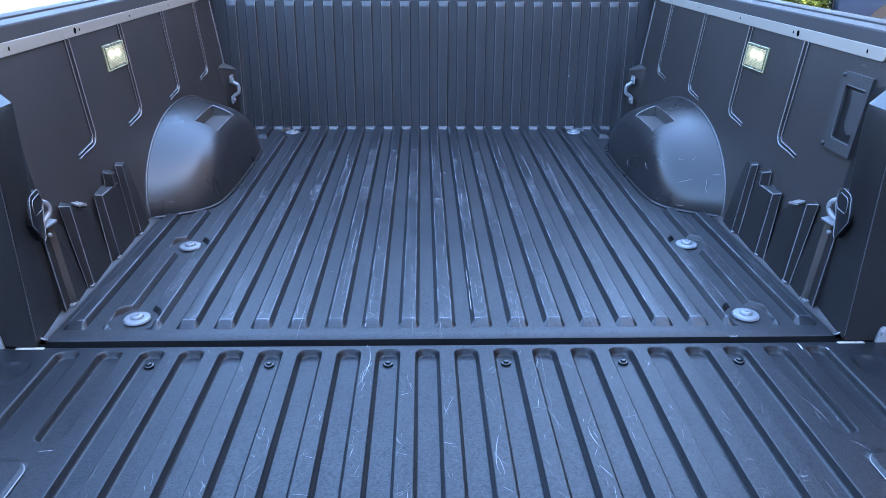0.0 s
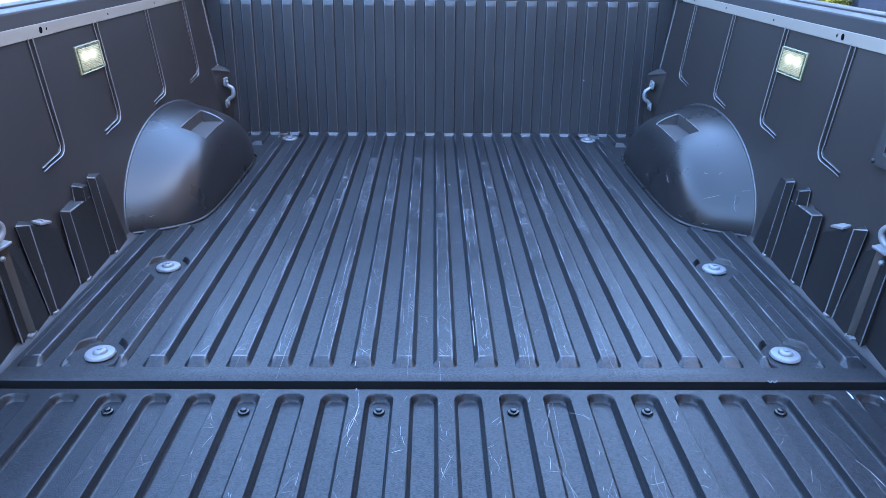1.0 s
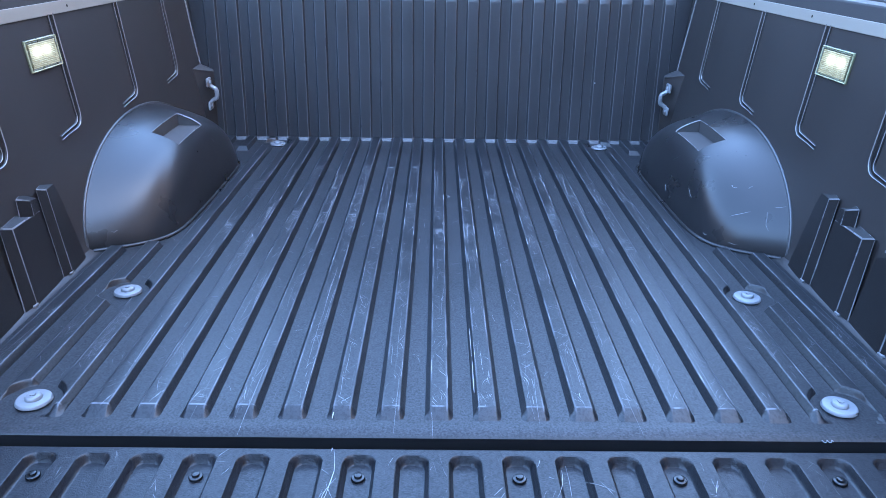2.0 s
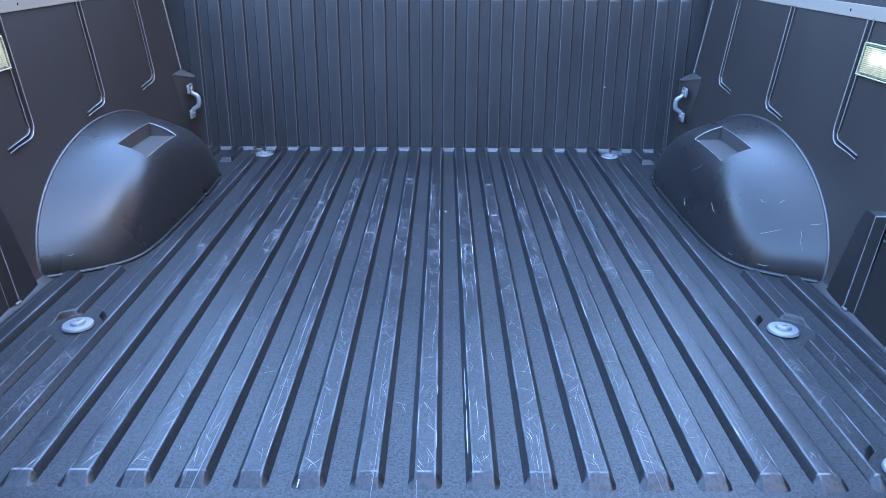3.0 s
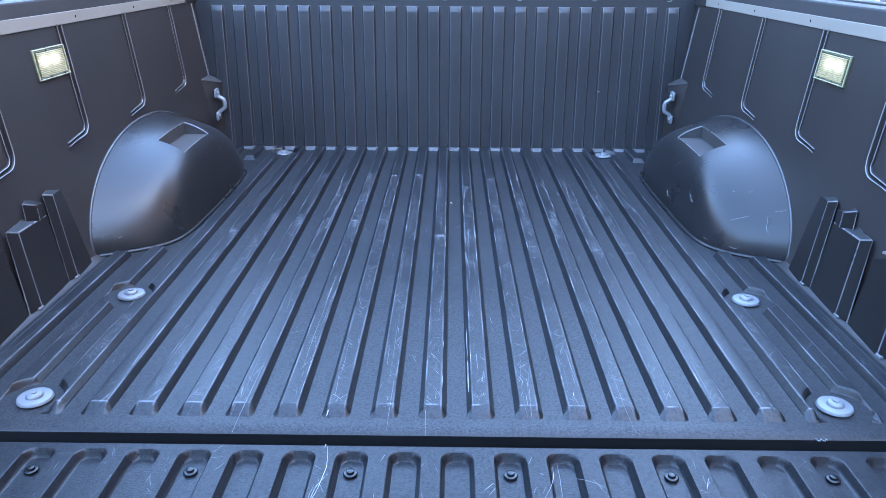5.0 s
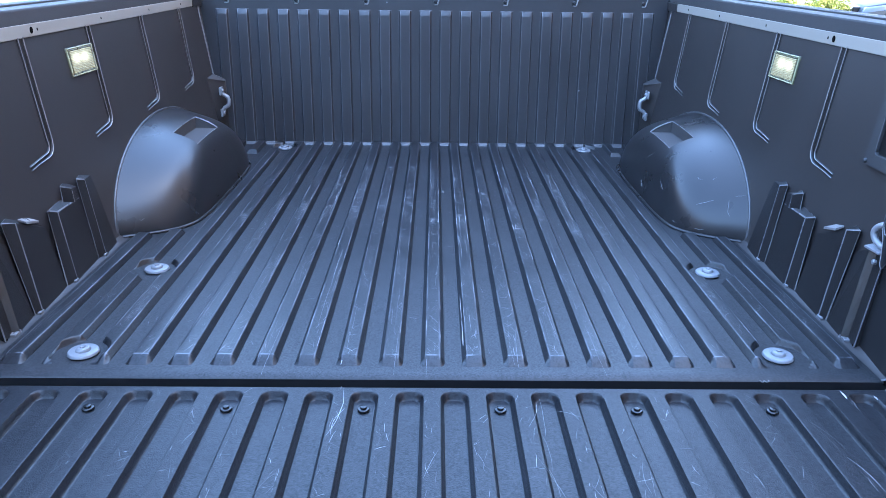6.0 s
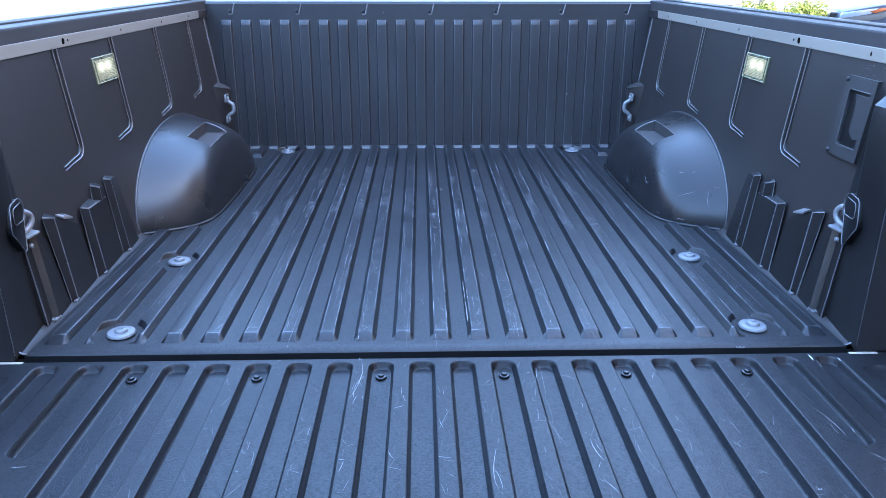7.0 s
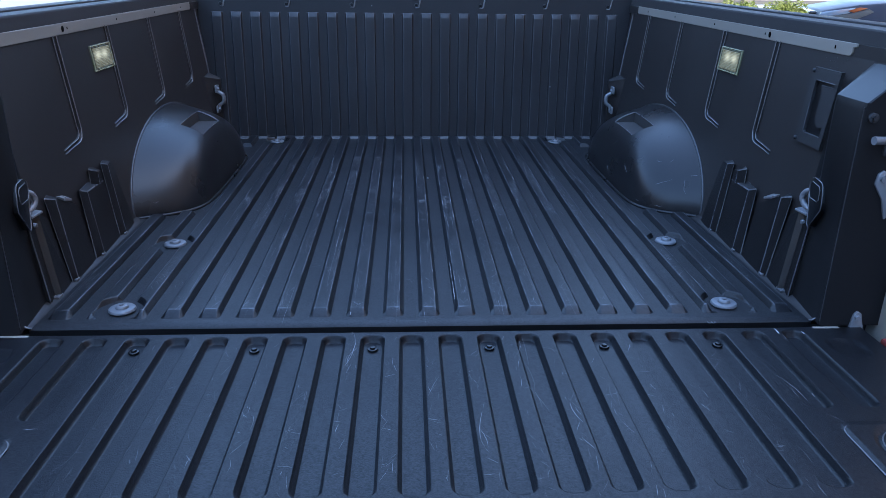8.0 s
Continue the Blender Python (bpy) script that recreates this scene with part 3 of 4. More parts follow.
def front_panel():
    y0, top = 1.548, 1.340

    def wy(z):
        return y0 + 0.045 * (z - FLOOR_Z)

    bm = add_grid(bmesh.new(), [[(x, wy(z), z) for x in (-0.775, -0.5, -0.25, 0, 0.25, 0.5, 0.775)] for z in (0.846, 0.95, 1.05, 1.15, 1.25, top)])
    add_grid(bm, [[(x, wy(top), top) for x in (-0.775, 0.775)], [(x, wy(top) + 0.006, top + 0.004) for x in (-0.775, 0.775)], [(x, wy(top) + 0.04, top + 0.004) for x in (-0.775, 0.775)]])
    panel = part("front_panel", bm, M_FRONT, liner, smooth=30)
    for k in range(-11, 11):
        x = (k + 0.5) * PITCH
        rows = []
        for z, f in ((0.8505, 1.9), (0.857, 1.7), (0.8600, 1.0), (1.0, 1), (1.1, 1), (1.2, 1), (1.270, 1), (1.274, 0.97), (1.287, 0.35), (1.2885, -0.05)):
            rows.append([(x + dx * (1 if z < 1.272 else 1.0), wy(z) - d * f, z) for dx, d in ((-0.0222, -0.0006), (-0.0206, 0.0005), (-0.0192, 0.0012), (-0.0157, 0.0070), (-0.0136, 0.008), (0.0136, 0.008), (0.0157, 0.0070), (0.0192, 0.0012), (0.0206, 0.0005), (0.0222, -0.0006))])
        b = add_grid(bmesh.new(), rows)
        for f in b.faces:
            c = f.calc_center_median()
            # strips along edges, base, cap and foot take the painted highlight colour
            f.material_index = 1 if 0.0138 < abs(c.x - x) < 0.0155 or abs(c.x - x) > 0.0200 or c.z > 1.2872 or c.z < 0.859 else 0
        part("rib", b, M_FRONT, panel, smooth=18).data.materials.append(M_RIB_GLINT)
    for k in range(-3, 4):  # moulded clips under the header, their edge highlights painted as pale lines
        x = k * 0.2245
        clip = part("clip", add_disc(bmesh.new(), (x - 0.001, wy(1.316) - 0.001, 1.3150), (0, -1, 0), 0.0062, 0.005, 18, 0.0052, 0.0008), M_BLACK, panel, smooth=40)
        ring = [(x - 0.001 + 0.0068 * math.cos(t), wy(1.316) - 0.0015, 1.3150 + 0.0068 * math.sin(t)) for t in (math.pi * (0.5 + i / 12) for i in range(13))]
        part("clip_rim", add_tube(bmesh.new(), ring, 0.0007, 6), M_FAINT_GLINT, clip, smooth=60)
        edge = [(x + 0.0150, wy(1.34) - 0.002, 1.341), (x + 0.0115, wy(1.33) - 0.002, 1.328), (x + 0.0070, wy(1.31) - 0.002, 1.3085), (x + 0.0045, wy(1.31) - 0.002, 1.3062), (x - 0.0060, wy(1.31) - 0.002, 1.3060)]
        part("clip_edge", add_tube(bmesh.new(), edge, [0.0025, 0.0025, 0.0022, 0.0017, 0.0010], 8), M_GLINT_FLECK, clip, smooth=60)
    part("paint_fleck", add_disc(bmesh.new(), (-0.157, wy(1.312) - 0.0006, 1.312), (0, -1, 0), 0.0022, 0.0010, 10, 0.0015), M_GLINT_FLECK, panel)
    part("paint_fleck", add_disc(bmesh.new(), (0.480, wy(1.04) - 0.0125, 1.04), (0, -1, 0), 0.0028, 0.0012, 10, 0.002), M_HOOK, panel, "tiny white paint fleck")
    return panel


front_panel()


def bed_light(s):
    """Square cargo lamp let into the side panel."""
    y0, y1, z0, z1 = 0.603, 0.722, 1.208, 1.264
    lamp = part("bed_light", box(-0.002, 0.002, -0.0595, 0.0595, -0.029, 0.029, bevel=0.0018), M_OLIVE, liner, "square pale cargo lamp, lit", smooth=40)
    zc = (z0 + z1) / 2
    lamp.matrix_basis = Matrix.Translation((s * (wall_x(zc) - 0.001), (y0 + y1) / 2, zc)) @ Matrix.Rotation(s * math.atan(0.108), 4, "Y")
    f = -s
    for k, (hy, hz, thick) in enumerate(((0.0575, 0.027, 0.0030), (0.0525, 0.0240, 0.0024))):
        ring = [(f * 0.0022, y, z) for y, z in ((-hy, -hz), (hy, -hz), (hy, hz), (-hy, hz), (-hy, -hz))]
        bm = bmesh.new()
        for p, q in zip(ring, ring[1:]):
            add_tube(bm, [p, q], thick / 2, 8)
        part("bezel_ring", bm, M_BEZEL if k == 0 else M_OLIVE, lamp, smooth=60)
    rows = []
    for i in range(57):
        z = -0.0225 + 0.045 * i / 56
        out = 0.0026 if 0 < i < 56 else 0.001
        rows.append([(f * (out + (0.0009 if i % 4 in (1, 2) else 0.0)), y, z) for y in (-0.050, -0.048, -0.02, 0.0, 0.02, 0.048, 0.050)])
    part("lens", add_grid(bmesh.new(), rows), M_LENS, lamp, "ribbed pale yellow lens over two lit diodes", smooth=80)
    return lamp


for s in (-1, 1):
    bed_light(s)

# ---- the tailgate liner, folded open ----
gate_liner = thing("tailgate_liner", "black ribbed plastic liner on the open tailgate, scratched", "tailgate liner")
SLOTS = [((k + 0.5) * 0.0655, -0.430) for k in range(-8, 8)] + [(s * x, -0.257) for x in (0.561, 0.632) for s in (-1, 1)]


def gate_height(x, y):
    z = 0.0
    for sx, y_end in SLOTS:
        if abs(x - sx) > 0.03:
            continue
        half_len = (-0.015 - y_end) / 2 - 0.0065
        dx = max(0.0, abs(x - sx) - 0.0045)
        dy = max(0.0, abs(y - (-0.015 + y_end) / 2) - half_len + 0.009)
        d = math.hypot(dx, dy)
        z = min(z, -0.0122 * (1 - smooth01((d - 0.0100) / 0.0066)))
    for sgn in (-1, 1):
        u = sgn * x
        # embossed outer field and round dimples
        if u > 0.54:
            d = math.hypot(max(0, 0.580 - u), max(0, y + 0.318)) - 0.018
            z += 0.0035 * (1 - smooth01((d + 0.004) / 0.008))
            r = math.hypot(u - 0.640, y + 0.365)
            z -= 0.003 * (1 - smooth01((abs(r - 0.052) - 0.001) / 0.004))
            r = math.hypot(u - 0.703, y + 0.078)
            z -= 0.004 * (1 - smooth01((r - 0.026) / 0.006))
    return z


xs = [-0.765 + 1.53 * i / 960 for i in range(961)]
ys = [-0.004 - 0.0018 * i for i in range(25)] + [-0.049 - 0.012 * i for i in range(17)] + [-0.247 - 0.0022 * i for i in range(12)] + [-0.28 - 0.006 * i for i in range(24)] + [-0.423 - 0.0022 * i for i in range(11)] + [-0.46, -0.49]
rows = [[(x, y, FLOOR_Z + gate_height(x, y)) for x in xs] for y in ys]
rows.insert(0, [(x, -0.001, FLOOR_Z - 0.0025) for x in xs])
rows.insert(0, [(x, 0.0, FLOOR_Z - 0.03) for x in xs])
rows.append([(x, -0.493, FLOOR_Z - 0.03) for x in xs])
gate_panel = part("panel", add_grid(bmesh.new(), rows), M_GATE, gate_liner, smooth=40)
for i in range(-3, 3):
    x = (i + 0.5) * 0.1965
    bm = add_disc(bmesh.new(), (x, -0.046, FLOOR_Z - 0.0098), (0, 0, 1), 0.0090, 0.003, 24, 0.0083, 0.0008)
    screw = part("screw", bm, M_SCREW, gate_liner, "black dished screw", smooth=40)
    bm = add_disc(bmesh.new(), (x, -0.046, FLOOR_Z - 0.0072), (0, 0, 1), 0.0050, 0.004, 18, 0.0046, 0.001)
    part("head", bm, M_SCREW, screw, smooth=40)


def add_scratch(bm, x, y, z, angle, length, width, bend, rng, x_lim=None, stray=0.05):
    """A hair-thin pale strip with tapering ends that lies on a surface; x_lim keeps it on its rib."""
    steps = 6
    px, py, a = x - math.cos(angle) * length / 2, y - math.sin(angle) * length / 2, angle - bend / 2
    left, right = [], []
    for i in range(steps + 1):
        half = (0.46 + 0.50 * smooth01((y - 0.3) / 0.6)) * width * (0.15 + 0.85 * math.sin(math.pi * (0.05 + 0.90 * i / steps))) * rng.uniform(0.6, 1.2)
        if x_lim is None or x_lim[0] + half < px < x_lim[1] - half:
            left.append(bm.verts.new((px - math.sin(a) * half, py + math.cos(a) * half, z)))
            right.append(bm.verts.new((px + math.sin(a) * half, py - math.cos(a) * half, z)))
        elif left:
            break
        px, py, a = px + math.cos(a) * length / steps, py + math.sin(a) * length / steps, a + bend / steps + rng.gauss(0, stray)
    for i in range(len(left) - 1):
        bm.faces.new((left[i], right[i], right[i + 1], left[i + 1]))


STOPS = ((-5, 0.847), (-4, 0.837), (-3, 0.838), (-2, 0.839), (-3, 1.218), (-2, 1.212), (0, 0.739), (-4, 1.026), (-5, 1.214), (-1, 1.221), (-3, 0.98), (-6, 0.868), (-7, 0.759), (1, 0.770), (1, 1.113), (2, 0.95), (2, 1.176), (3, 0.857), (3, 0.677), (4, 0.847), (5, 0.98), (5, 0.66), (6, 0.646))


def scratched_floor():
    rng = random.Random(11)
    bm = bmesh.new()
    z = RIB_Z + 0.00065
    def hair(cx, lim, y, angle, length, width, bend=0.25, stray=0.05):
        add_scratch(bm, cx + rng.uniform(-0.0095, 0.0095), y, z, angle, length, width, rng.gauss(0, bend), rng, lim, stray)

    for k in range(-10, 11):
        cx = k * PITCH * 0.998
        lim = (cx - 0.0108, cx + 0.0108)
        busy = 1.0 if abs(k) < 7 else 0.6 if abs(k) < 9 else 0.25
        near, far = (0.085, 1.20) if abs(k) < 8 else (0.17, 0.36)
        for i in range(int(11 * busy)):  # long drag lines
            hair(cx, lim, near + (far - near) * rng.random() ** 1.2, 1.57 + rng.gauss(0, 0.02), rng.uniform(0.04, 0.20), rng.uniform(0.0002, 0.0005), 0.03, 0.015)
        for i in range(int(32 * busy)):  # groups of short parallel scratches
            y, a = rng.uniform(near, far), rng.choice((rng.gauss(1.0, 0.2), rng.gauss(2.1, 0.25), rng.uniform(0.1, 3.0)))
            for j in range(rng.randint(2, 6)):
                hair(cx, lim, y + rng.gauss(0, 0.012), a + rng.gauss(0, 0.14), rng.uniform(0.008, 0.028), rng.uniform(0.0002, 0.0005))
        for i in range(int(16 * busy)):  # bent single ones
            add_scratch(bm, cx + rng.uniform(-0.008, 0.008), rng.uniform(near, far), z, rng.uniform(0.9, 2.3), rng.uniform(0.012, 0.04), rng.uniform(0.0003, 0.0006), rng.gauss(0, 0.9), rng, lim)
        for side in (-1, 1):  # chips along the top edges
            for i in range(int(10 * busy)):
                add_scratch(bm, cx + side * 0.0111, rng.uniform(near, far), z - 0.0002, 1.57, rng.uniform(0.010, 0.08), rng.uniform(0.0004, 0.0008), 0, rng, None, 0.004)
        if abs(k) < 8:
            y = 0.078
            for i in range(rng.randint(2, 5)):  # wear at the foot
                hair(cx, lim, y + rng.uniform(0.006, 0.035), rng.gauss(1.57, 0.35), rng.uniform(0.01, 0.035), rng.uniform(0.0003, 0.0007))
        for i in range(15):  # in the channel beside the rib
            add_scratch(bm, cx + PITCH / 2 + rng.uniform(-0.009, 0.009), rng.uniform(0.06, 1.3), FLOOR_Z + 0.0006, rng.uniform(0.3, 2.8), rng.uniform(0.006, 0.03), rng.uniform(0.0002, 0.0005), rng.gauss(0, 0.3), rng)
    for k, y in STOPS:  # where a load stood and was dragged: a cross line with hair scratches behind it
        cx = k * PITCH * 0.998
        lim = (cx - 0.0108, cx + 0.0108)
        for i in range(3):
            add_scratch(bm, cx + rng.uniform(-0.003, 0.003), y - 0.004 * i + rng.gauss(0, 0.001), z, rng.gauss(0, 0.05), rng.uniform(0.010, 0.022), rng.uniform(0.0007, 0.0014), 0, rng, lim)
        for i in range(13):
            hair(cx, lim, y - abs(rng.gauss(0, 0.035)), rng.choice((rng.gauss(1.57, 0.12), rng.gauss(1.0, 0.3), rng.gauss(2.2, 0.3))), rng.uniform(0.010, 0.035), rng.uniform(0.0002, 0.0005))
    tagged(part("scuffing", bm, M_SCRATCH, floor), "fine pale scratches", kind="stuff")
    # deep fresh cuts beside the middle ribs
    bm = bmesh.new()
    for x, y0, y1, w in ((0.0497, 0.115, 0.205, 0.0018), (0.0499, 0.215, 0.307, 0.0014), (-0.1420, 0.052, 0.072, 0.0018), (0.0140, 0.12, 0.135, 0.002)):
        add_scratch(bm, x, (y0 + y1) / 2, FLOOR_Z + 0.0058, 1.57, y1 - y0, w, 0, rng, None, 0.004)
    y = 0.12
    while y < 0.75:
        step = rng.uniform(0.012, 0.06)
        if rng.random() < 0.75:
            add_scratch(bm, 0.0122 + rng.gauss(0, 0.0005), y + step / 2, RIB_Z - 0.0002, 1.57, step, rng.uniform(0.0006, 0.0014), 0, rng, None, 0.006)
        y += step + rng.uniform(0.002, 0.02)
    tagged(part("cuts", bm, M_CUT, floor), "pale fresh cuts beside a rib", kind="stuff")


def scratched_gate():
    rng = random.Random(5)
    bm = bmesh.new()
    z = FLOOR_Z + 0.0006
    lands = [k * 0.0655 for k in range(-7, 8)]
    for x0, y0, x1, y1, n in ((-0.137, -0.007, -0.134, -0.128, 1), (-0.123, -0.060, -0.134, -0.123, 2), (-0.208, -0.242, -0.190, -0.204, 3), (-0.274, -0.344, -0.255, -0.315, 2), (-0.079, -0.256, -0.068, -0.271, 1), (-0.068, -0.271, -0.074, -0.288, 1), (-0.075, -0.155, -0.060, -0.147, 2), (0.152, -0.034, 0.144, -0.123, 2), (0.144, -0.123, 0.143, -0.200, 1), (0.131, -0.159, 0.160, -0.264, 2), (0.196, -0.234, 0.210, -0.283, 3), (0.193, -0.320, 0.207, -0.347, 2), (0.522, -0.086, 0.537, -0.166, 2), (0.537, -0.166, 0.545, -0.241, 4), (0.607, -0.014, 0.608, -0.062, 1), (0.478, -0.345, 0.480, -0.392, 1), (0.555, -0.275, 0.569, -0.300, 3), (0.269, -0.179, 0.266, -0.243, 2), (0.322, -0.149, 0.342, -0.149, 1), (0.391, -0.250, 0.392, -0.262, 1), (-0.011, -0.215, 0.010, -0.157, 2), (0.061, -0.255, 0.072, -0.338, 2), (0.174, -0.065, 0.209, -0.081, 1), (-0.462, -0.279, -0.468, -0.280, 1), (-0.560, -0.279, -0.54, -0.280, 1), (-0.477, -0.291, -0.48, -0.373, 1)):
        dx, dy = x1 - x0, y1 - y0
        for j in range(n):
            add_scratch(bm, (x0 + x1) / 2 + (rng.gauss(0, 0.003) if j else 0), (y0 + y1) / 2 + (rng.gauss(0, 0.012) if j else 0), z, math.atan2(dy, dx) + rng.gauss(0, 0.07), math.hypot(dx, dy) * (1.0 if j == 0 else rng.uniform(0.3, 0.8)), rng.uniform(0.0007, 0.0010) if j == 0 else 0.0005, rng.gauss(0, 0.4), rng)
    for x, y, a, l, w in ((0.6065, -0.018, 1.5, 0.022, 0.0030), (0.608, -0.040, 1.55, 0.04, 0.0016), (0.650, -0.026, 1.5, 0.012, 0.0034), (-0.135, -0.006, 1.57, 0.008, 0.002), (0.563, -0.225, 1.4, 0.012, 0.002)):  # white chips
        add_scratch(bm, x, y, z + 0.0002, a, l, w, 0.2, rng)
    for cx in lands:
        for i in range(24):
            add_scratch(bm, cx + rng.uniform(-0.010, 0.010), rng.uniform(-0.44, -0.015), z, rng.choice((rng.gauss(1.57, 0.25), rng.uniform(0, 3.1))), rng.uniform(0.006, 0.03), rng.uniform(0.00025, 0.0006), rng.gauss(0, 0.25), rng, (cx - 0.012, cx + 0.012))
    for i in range(16):
        add_scratch(bm, rng.choice((-1, 1)) * rng.uniform(0.58, 0.74), rng.uniform(-0.44, -0.32), FLOOR_Z + 0.0044, rng.uniform(0, 3.1), rng.uniform(0.01, 0.04), rng.uniform(0.0003, 0.0006), rng.gauss(0, 0.4), rng)
    tagged(part("scuffing", bm, M_SCRATCH, gate_panel), "fine pale scratches", kind="stuff")
    # edge highlights of the raised outer field and its round boss, painted as pale tubes
    for sgn in (-1, 1):
        rim = [(sgn * 0.760, -0.3035, FLOOR_Z + 0.0015)] + [(sgn * (0.580 - 0.022 * math.sin(t)), -0.3255 + 0.022 * math.cos(t), FLOOR_Z + 0.0015) for t in (math.pi * i / 16 for i in range(9))] + [(sgn * 0.558, -0.46, FLOOR_Z + 0.0015)]
        part("field_rim", add_tube(bmesh.new(), rim, 0.0011, 6), M_GLINT_DUST, gate_panel, smooth=60)
        ring = [(sgn * (0.640 + 0.048 * math.cos(t)), -0.365 + 0.048 * math.sin(t), FLOOR_Z + 0.0028) for t in (2 * math.pi * i / 40 for i in range(41))]
        part("boss_rim", add_tube(bmesh.new(), ring, 0.0010, 6), M_GLINT_DUST, gate_panel, smooth=60)


scratched_floor()
scratched_gate()

# ---- small loose things on the liner ----
for s in (-1, 1):
    part("drain_hole", add_disc(bmesh.new(), (s * 0.7005, 0.128, FLOOR_Z + 0.0050), (-s * 0.55, 0, 0.84), 0.0050, 0.003, 14), M_HOLE, floor, "dark drain hole")
bm = add_disc(bmesh.new(), (0.024, 0.992, FLOOR_Z + 0.002), (0, 0, 1), 0.004, 0.004, 10, 0.0025, 0.001)
tagged(part("crumb", bm, M_WASHER), "tiny pale crumb lying on the ribbed liner floor", "crumb")
thread = [(0.498 + 0.016 * i / 14, 0.020 + 0.002 * math.sin(i * 1.1), FLOOR_Z + 0.0015 - 0.003 * abs(math.sin(i * 0.55))) for i in range(15)]
tagged(part("thread", add_tube(bmesh.new(), thread, 0.0007, 6), M_WASHER), "short pale thread caught on the liner edge", "thread")

# ---- the pickup truck that carries it ----
truck = thing("pickup_truck", "grey pickup truck with its tailgate open, standing in shade", "pickup truck")


def bed_side(s):
    prof = [(0.800, 1.300), (0.800, 1.338), (0.870, 1.342), (0.893, 1.336), (0.905, 1.310), (0.930, 1.15), (0.945, 0.95), (0.930, 0.62), (0.900, 0.52), (0.880, 0.52), (0.880, 0.80), (0.80, 0.82)]
    ys = [-0.03, 0.05, 0.5, 1.0, 1.5, 1.60]
    bm = add_grid(bmesh.new(), [[(s * x, y, z) for x, z in prof] for y in ys], close=True)
    bm.faces.new([v for v in bm.verts if abs(v.co.y + 0.03) < 1e-6])
    side = part("bed_side", bm, M_PAINT, truck, smooth=35)
    # painted flange below the rail cap
    x = wall_x(1.31) - 0.004
    outline = [(0.157, 1.3225), (0.157, 1.3185), (0.158, 1.3165), (0.169, 1.3150), (0.169, 1.306), (0.172, 1.3015), (0.178, 1.2995), (1.472, 1.2995), (1.472, 1.3225)]
    part("flange", add_prism(bmesh.new(), [(s * x, y, z) for y, z in outline], (s * 0.006, 0, 0), 0.0008), M_PAINT, side, "grey painted steel flange")
    for y, r in ((0.49, 0.0052), (0.512, 0.0022), (0.225, 0.003), (0.80, 0.0022), (1.10, 0.0022), (1.36, 0.0022)):
        b = add_disc(bmesh.new(), (0, 0, 0), (1, 0, 0), r, 0.002, 14)
        for v in b.verts:
            v.co = Vector((s * x + v.co.x, y + v.co.y * (1.0 if r > 0.005 else 0.6), 1.311 + v.co.z * 1.2))
        part("hole", b, M_HOLE, side)
    # plastic cap on the bed rail
    cap = [(0.756, 1.3225), (0.757, 1.3465), (0.7585, 1.3495), (0.763, 1.3505), (0.830, 1.351), (0.846, 1.350), (0.852, 1.345), (0.852, 1.338), (0.80, 1.335), (0.80, 1.3225)]
    bm = add_grid(bmesh.new(), [[(s * x, y, z) for x, z in cap] for y in (-0.025, 0.1, 0.6, 1.1, 1.59)], close=True)
    bm.faces.new([v for v in bm.verts if abs(v.co.y + 0.025) < 1e-6])
    part("rail_cap", bm, M_CAP, truck, "dark grey plastic rail cap", smooth=22)
    part("cap_strip", box(min(s * 0.800, s * 0.842), max(s * 0.800, s * 0.842), -0.02, 1.585, 1.3490, 1.3545, bevel=0.0016), M_CAP, truck, smooth=40)
    part("sill_plate", box(min(s * 0.678, s * 0.726), max(s * 0.678, s * 0.726), -0.0085, -0.0015, 0.842, 0.8505, bevel=0.001), M_PAINT, truck)
    # rear tie-down loop and its cover
    yl = 0.130
    loop = [(s * 0.736, yl - 0.022, 1.062), (s * 0.722, yl - 0.004, 1.061)] + [(s * (0.716 - 0.008 * math.sin(t)), yl + 0.004 + 0.026 * math.sin(t), 1.042 + 0.0185 * math.cos(t)) for t in (math.pi * i / 16 for i in range(17))] + [(s * 0.722, yl - 0.006, 1.0235), (s * 0.736, yl - 0.022, 1.023)]
    part("tie_down_loop", add_tube(bmesh.new(), loop, 0.0052, 12), M_HOOK, truck, "pale coated steel tie-down loop", smooth=60)
    b = add_prism(bmesh.new(), [(s * 0.727, 0.176, 1.0185), (s * 0.703, 0.170, 1.0165), (s * 0.703, 0.128, 1.0185), (s * 0.727, 0.122, 1.0205)], (0, 0, -0.004), 0.0008)
    part("loop_plate", b, M_ZINC, truck, "small zinc plate under the loop")
    part("plate_bolt", add_disc(bmesh.new(), (s * 0.7035, 0.136, 1.000), (-s, 0, 0), 0.0045, 0.006, 12, 0.0038, 0.001), M_ZINC, truck, smooth=40)

    def on_post(y, out):
        return s * (0.6885 + 0.20 * y - out)

    outline = [(0.134, 1.058), (0.134, 1.079), (0.122, 1.089), (0.112, 1.092), (0.078, 1.092), (0.070, 1.086), (0.062, 1.058), (0.062, 1.046), (0.106, 1.000), (0.114, 1.004), (0.122, 1.040)]
    cover = part("tie_down_cover", add_prism(bmesh.new(), [(on_post(y, -0.004), y, z) for y, z in outline], (-s * 0.016, 0, 0), 0.0025), M_BLACK, truck, "black plastic cover plate", smooth=40)
    # bright outlines of cover and recess: highlights painted as thin pale tubes
    rim = [(on_post(y, 0.0118), y, z) for y, z in outline + outline[:1]]
    part("edge", add_tube(bmesh.new(), rim, 0.0009, 6), M_GLINT_DUST, cover, smooth=60)
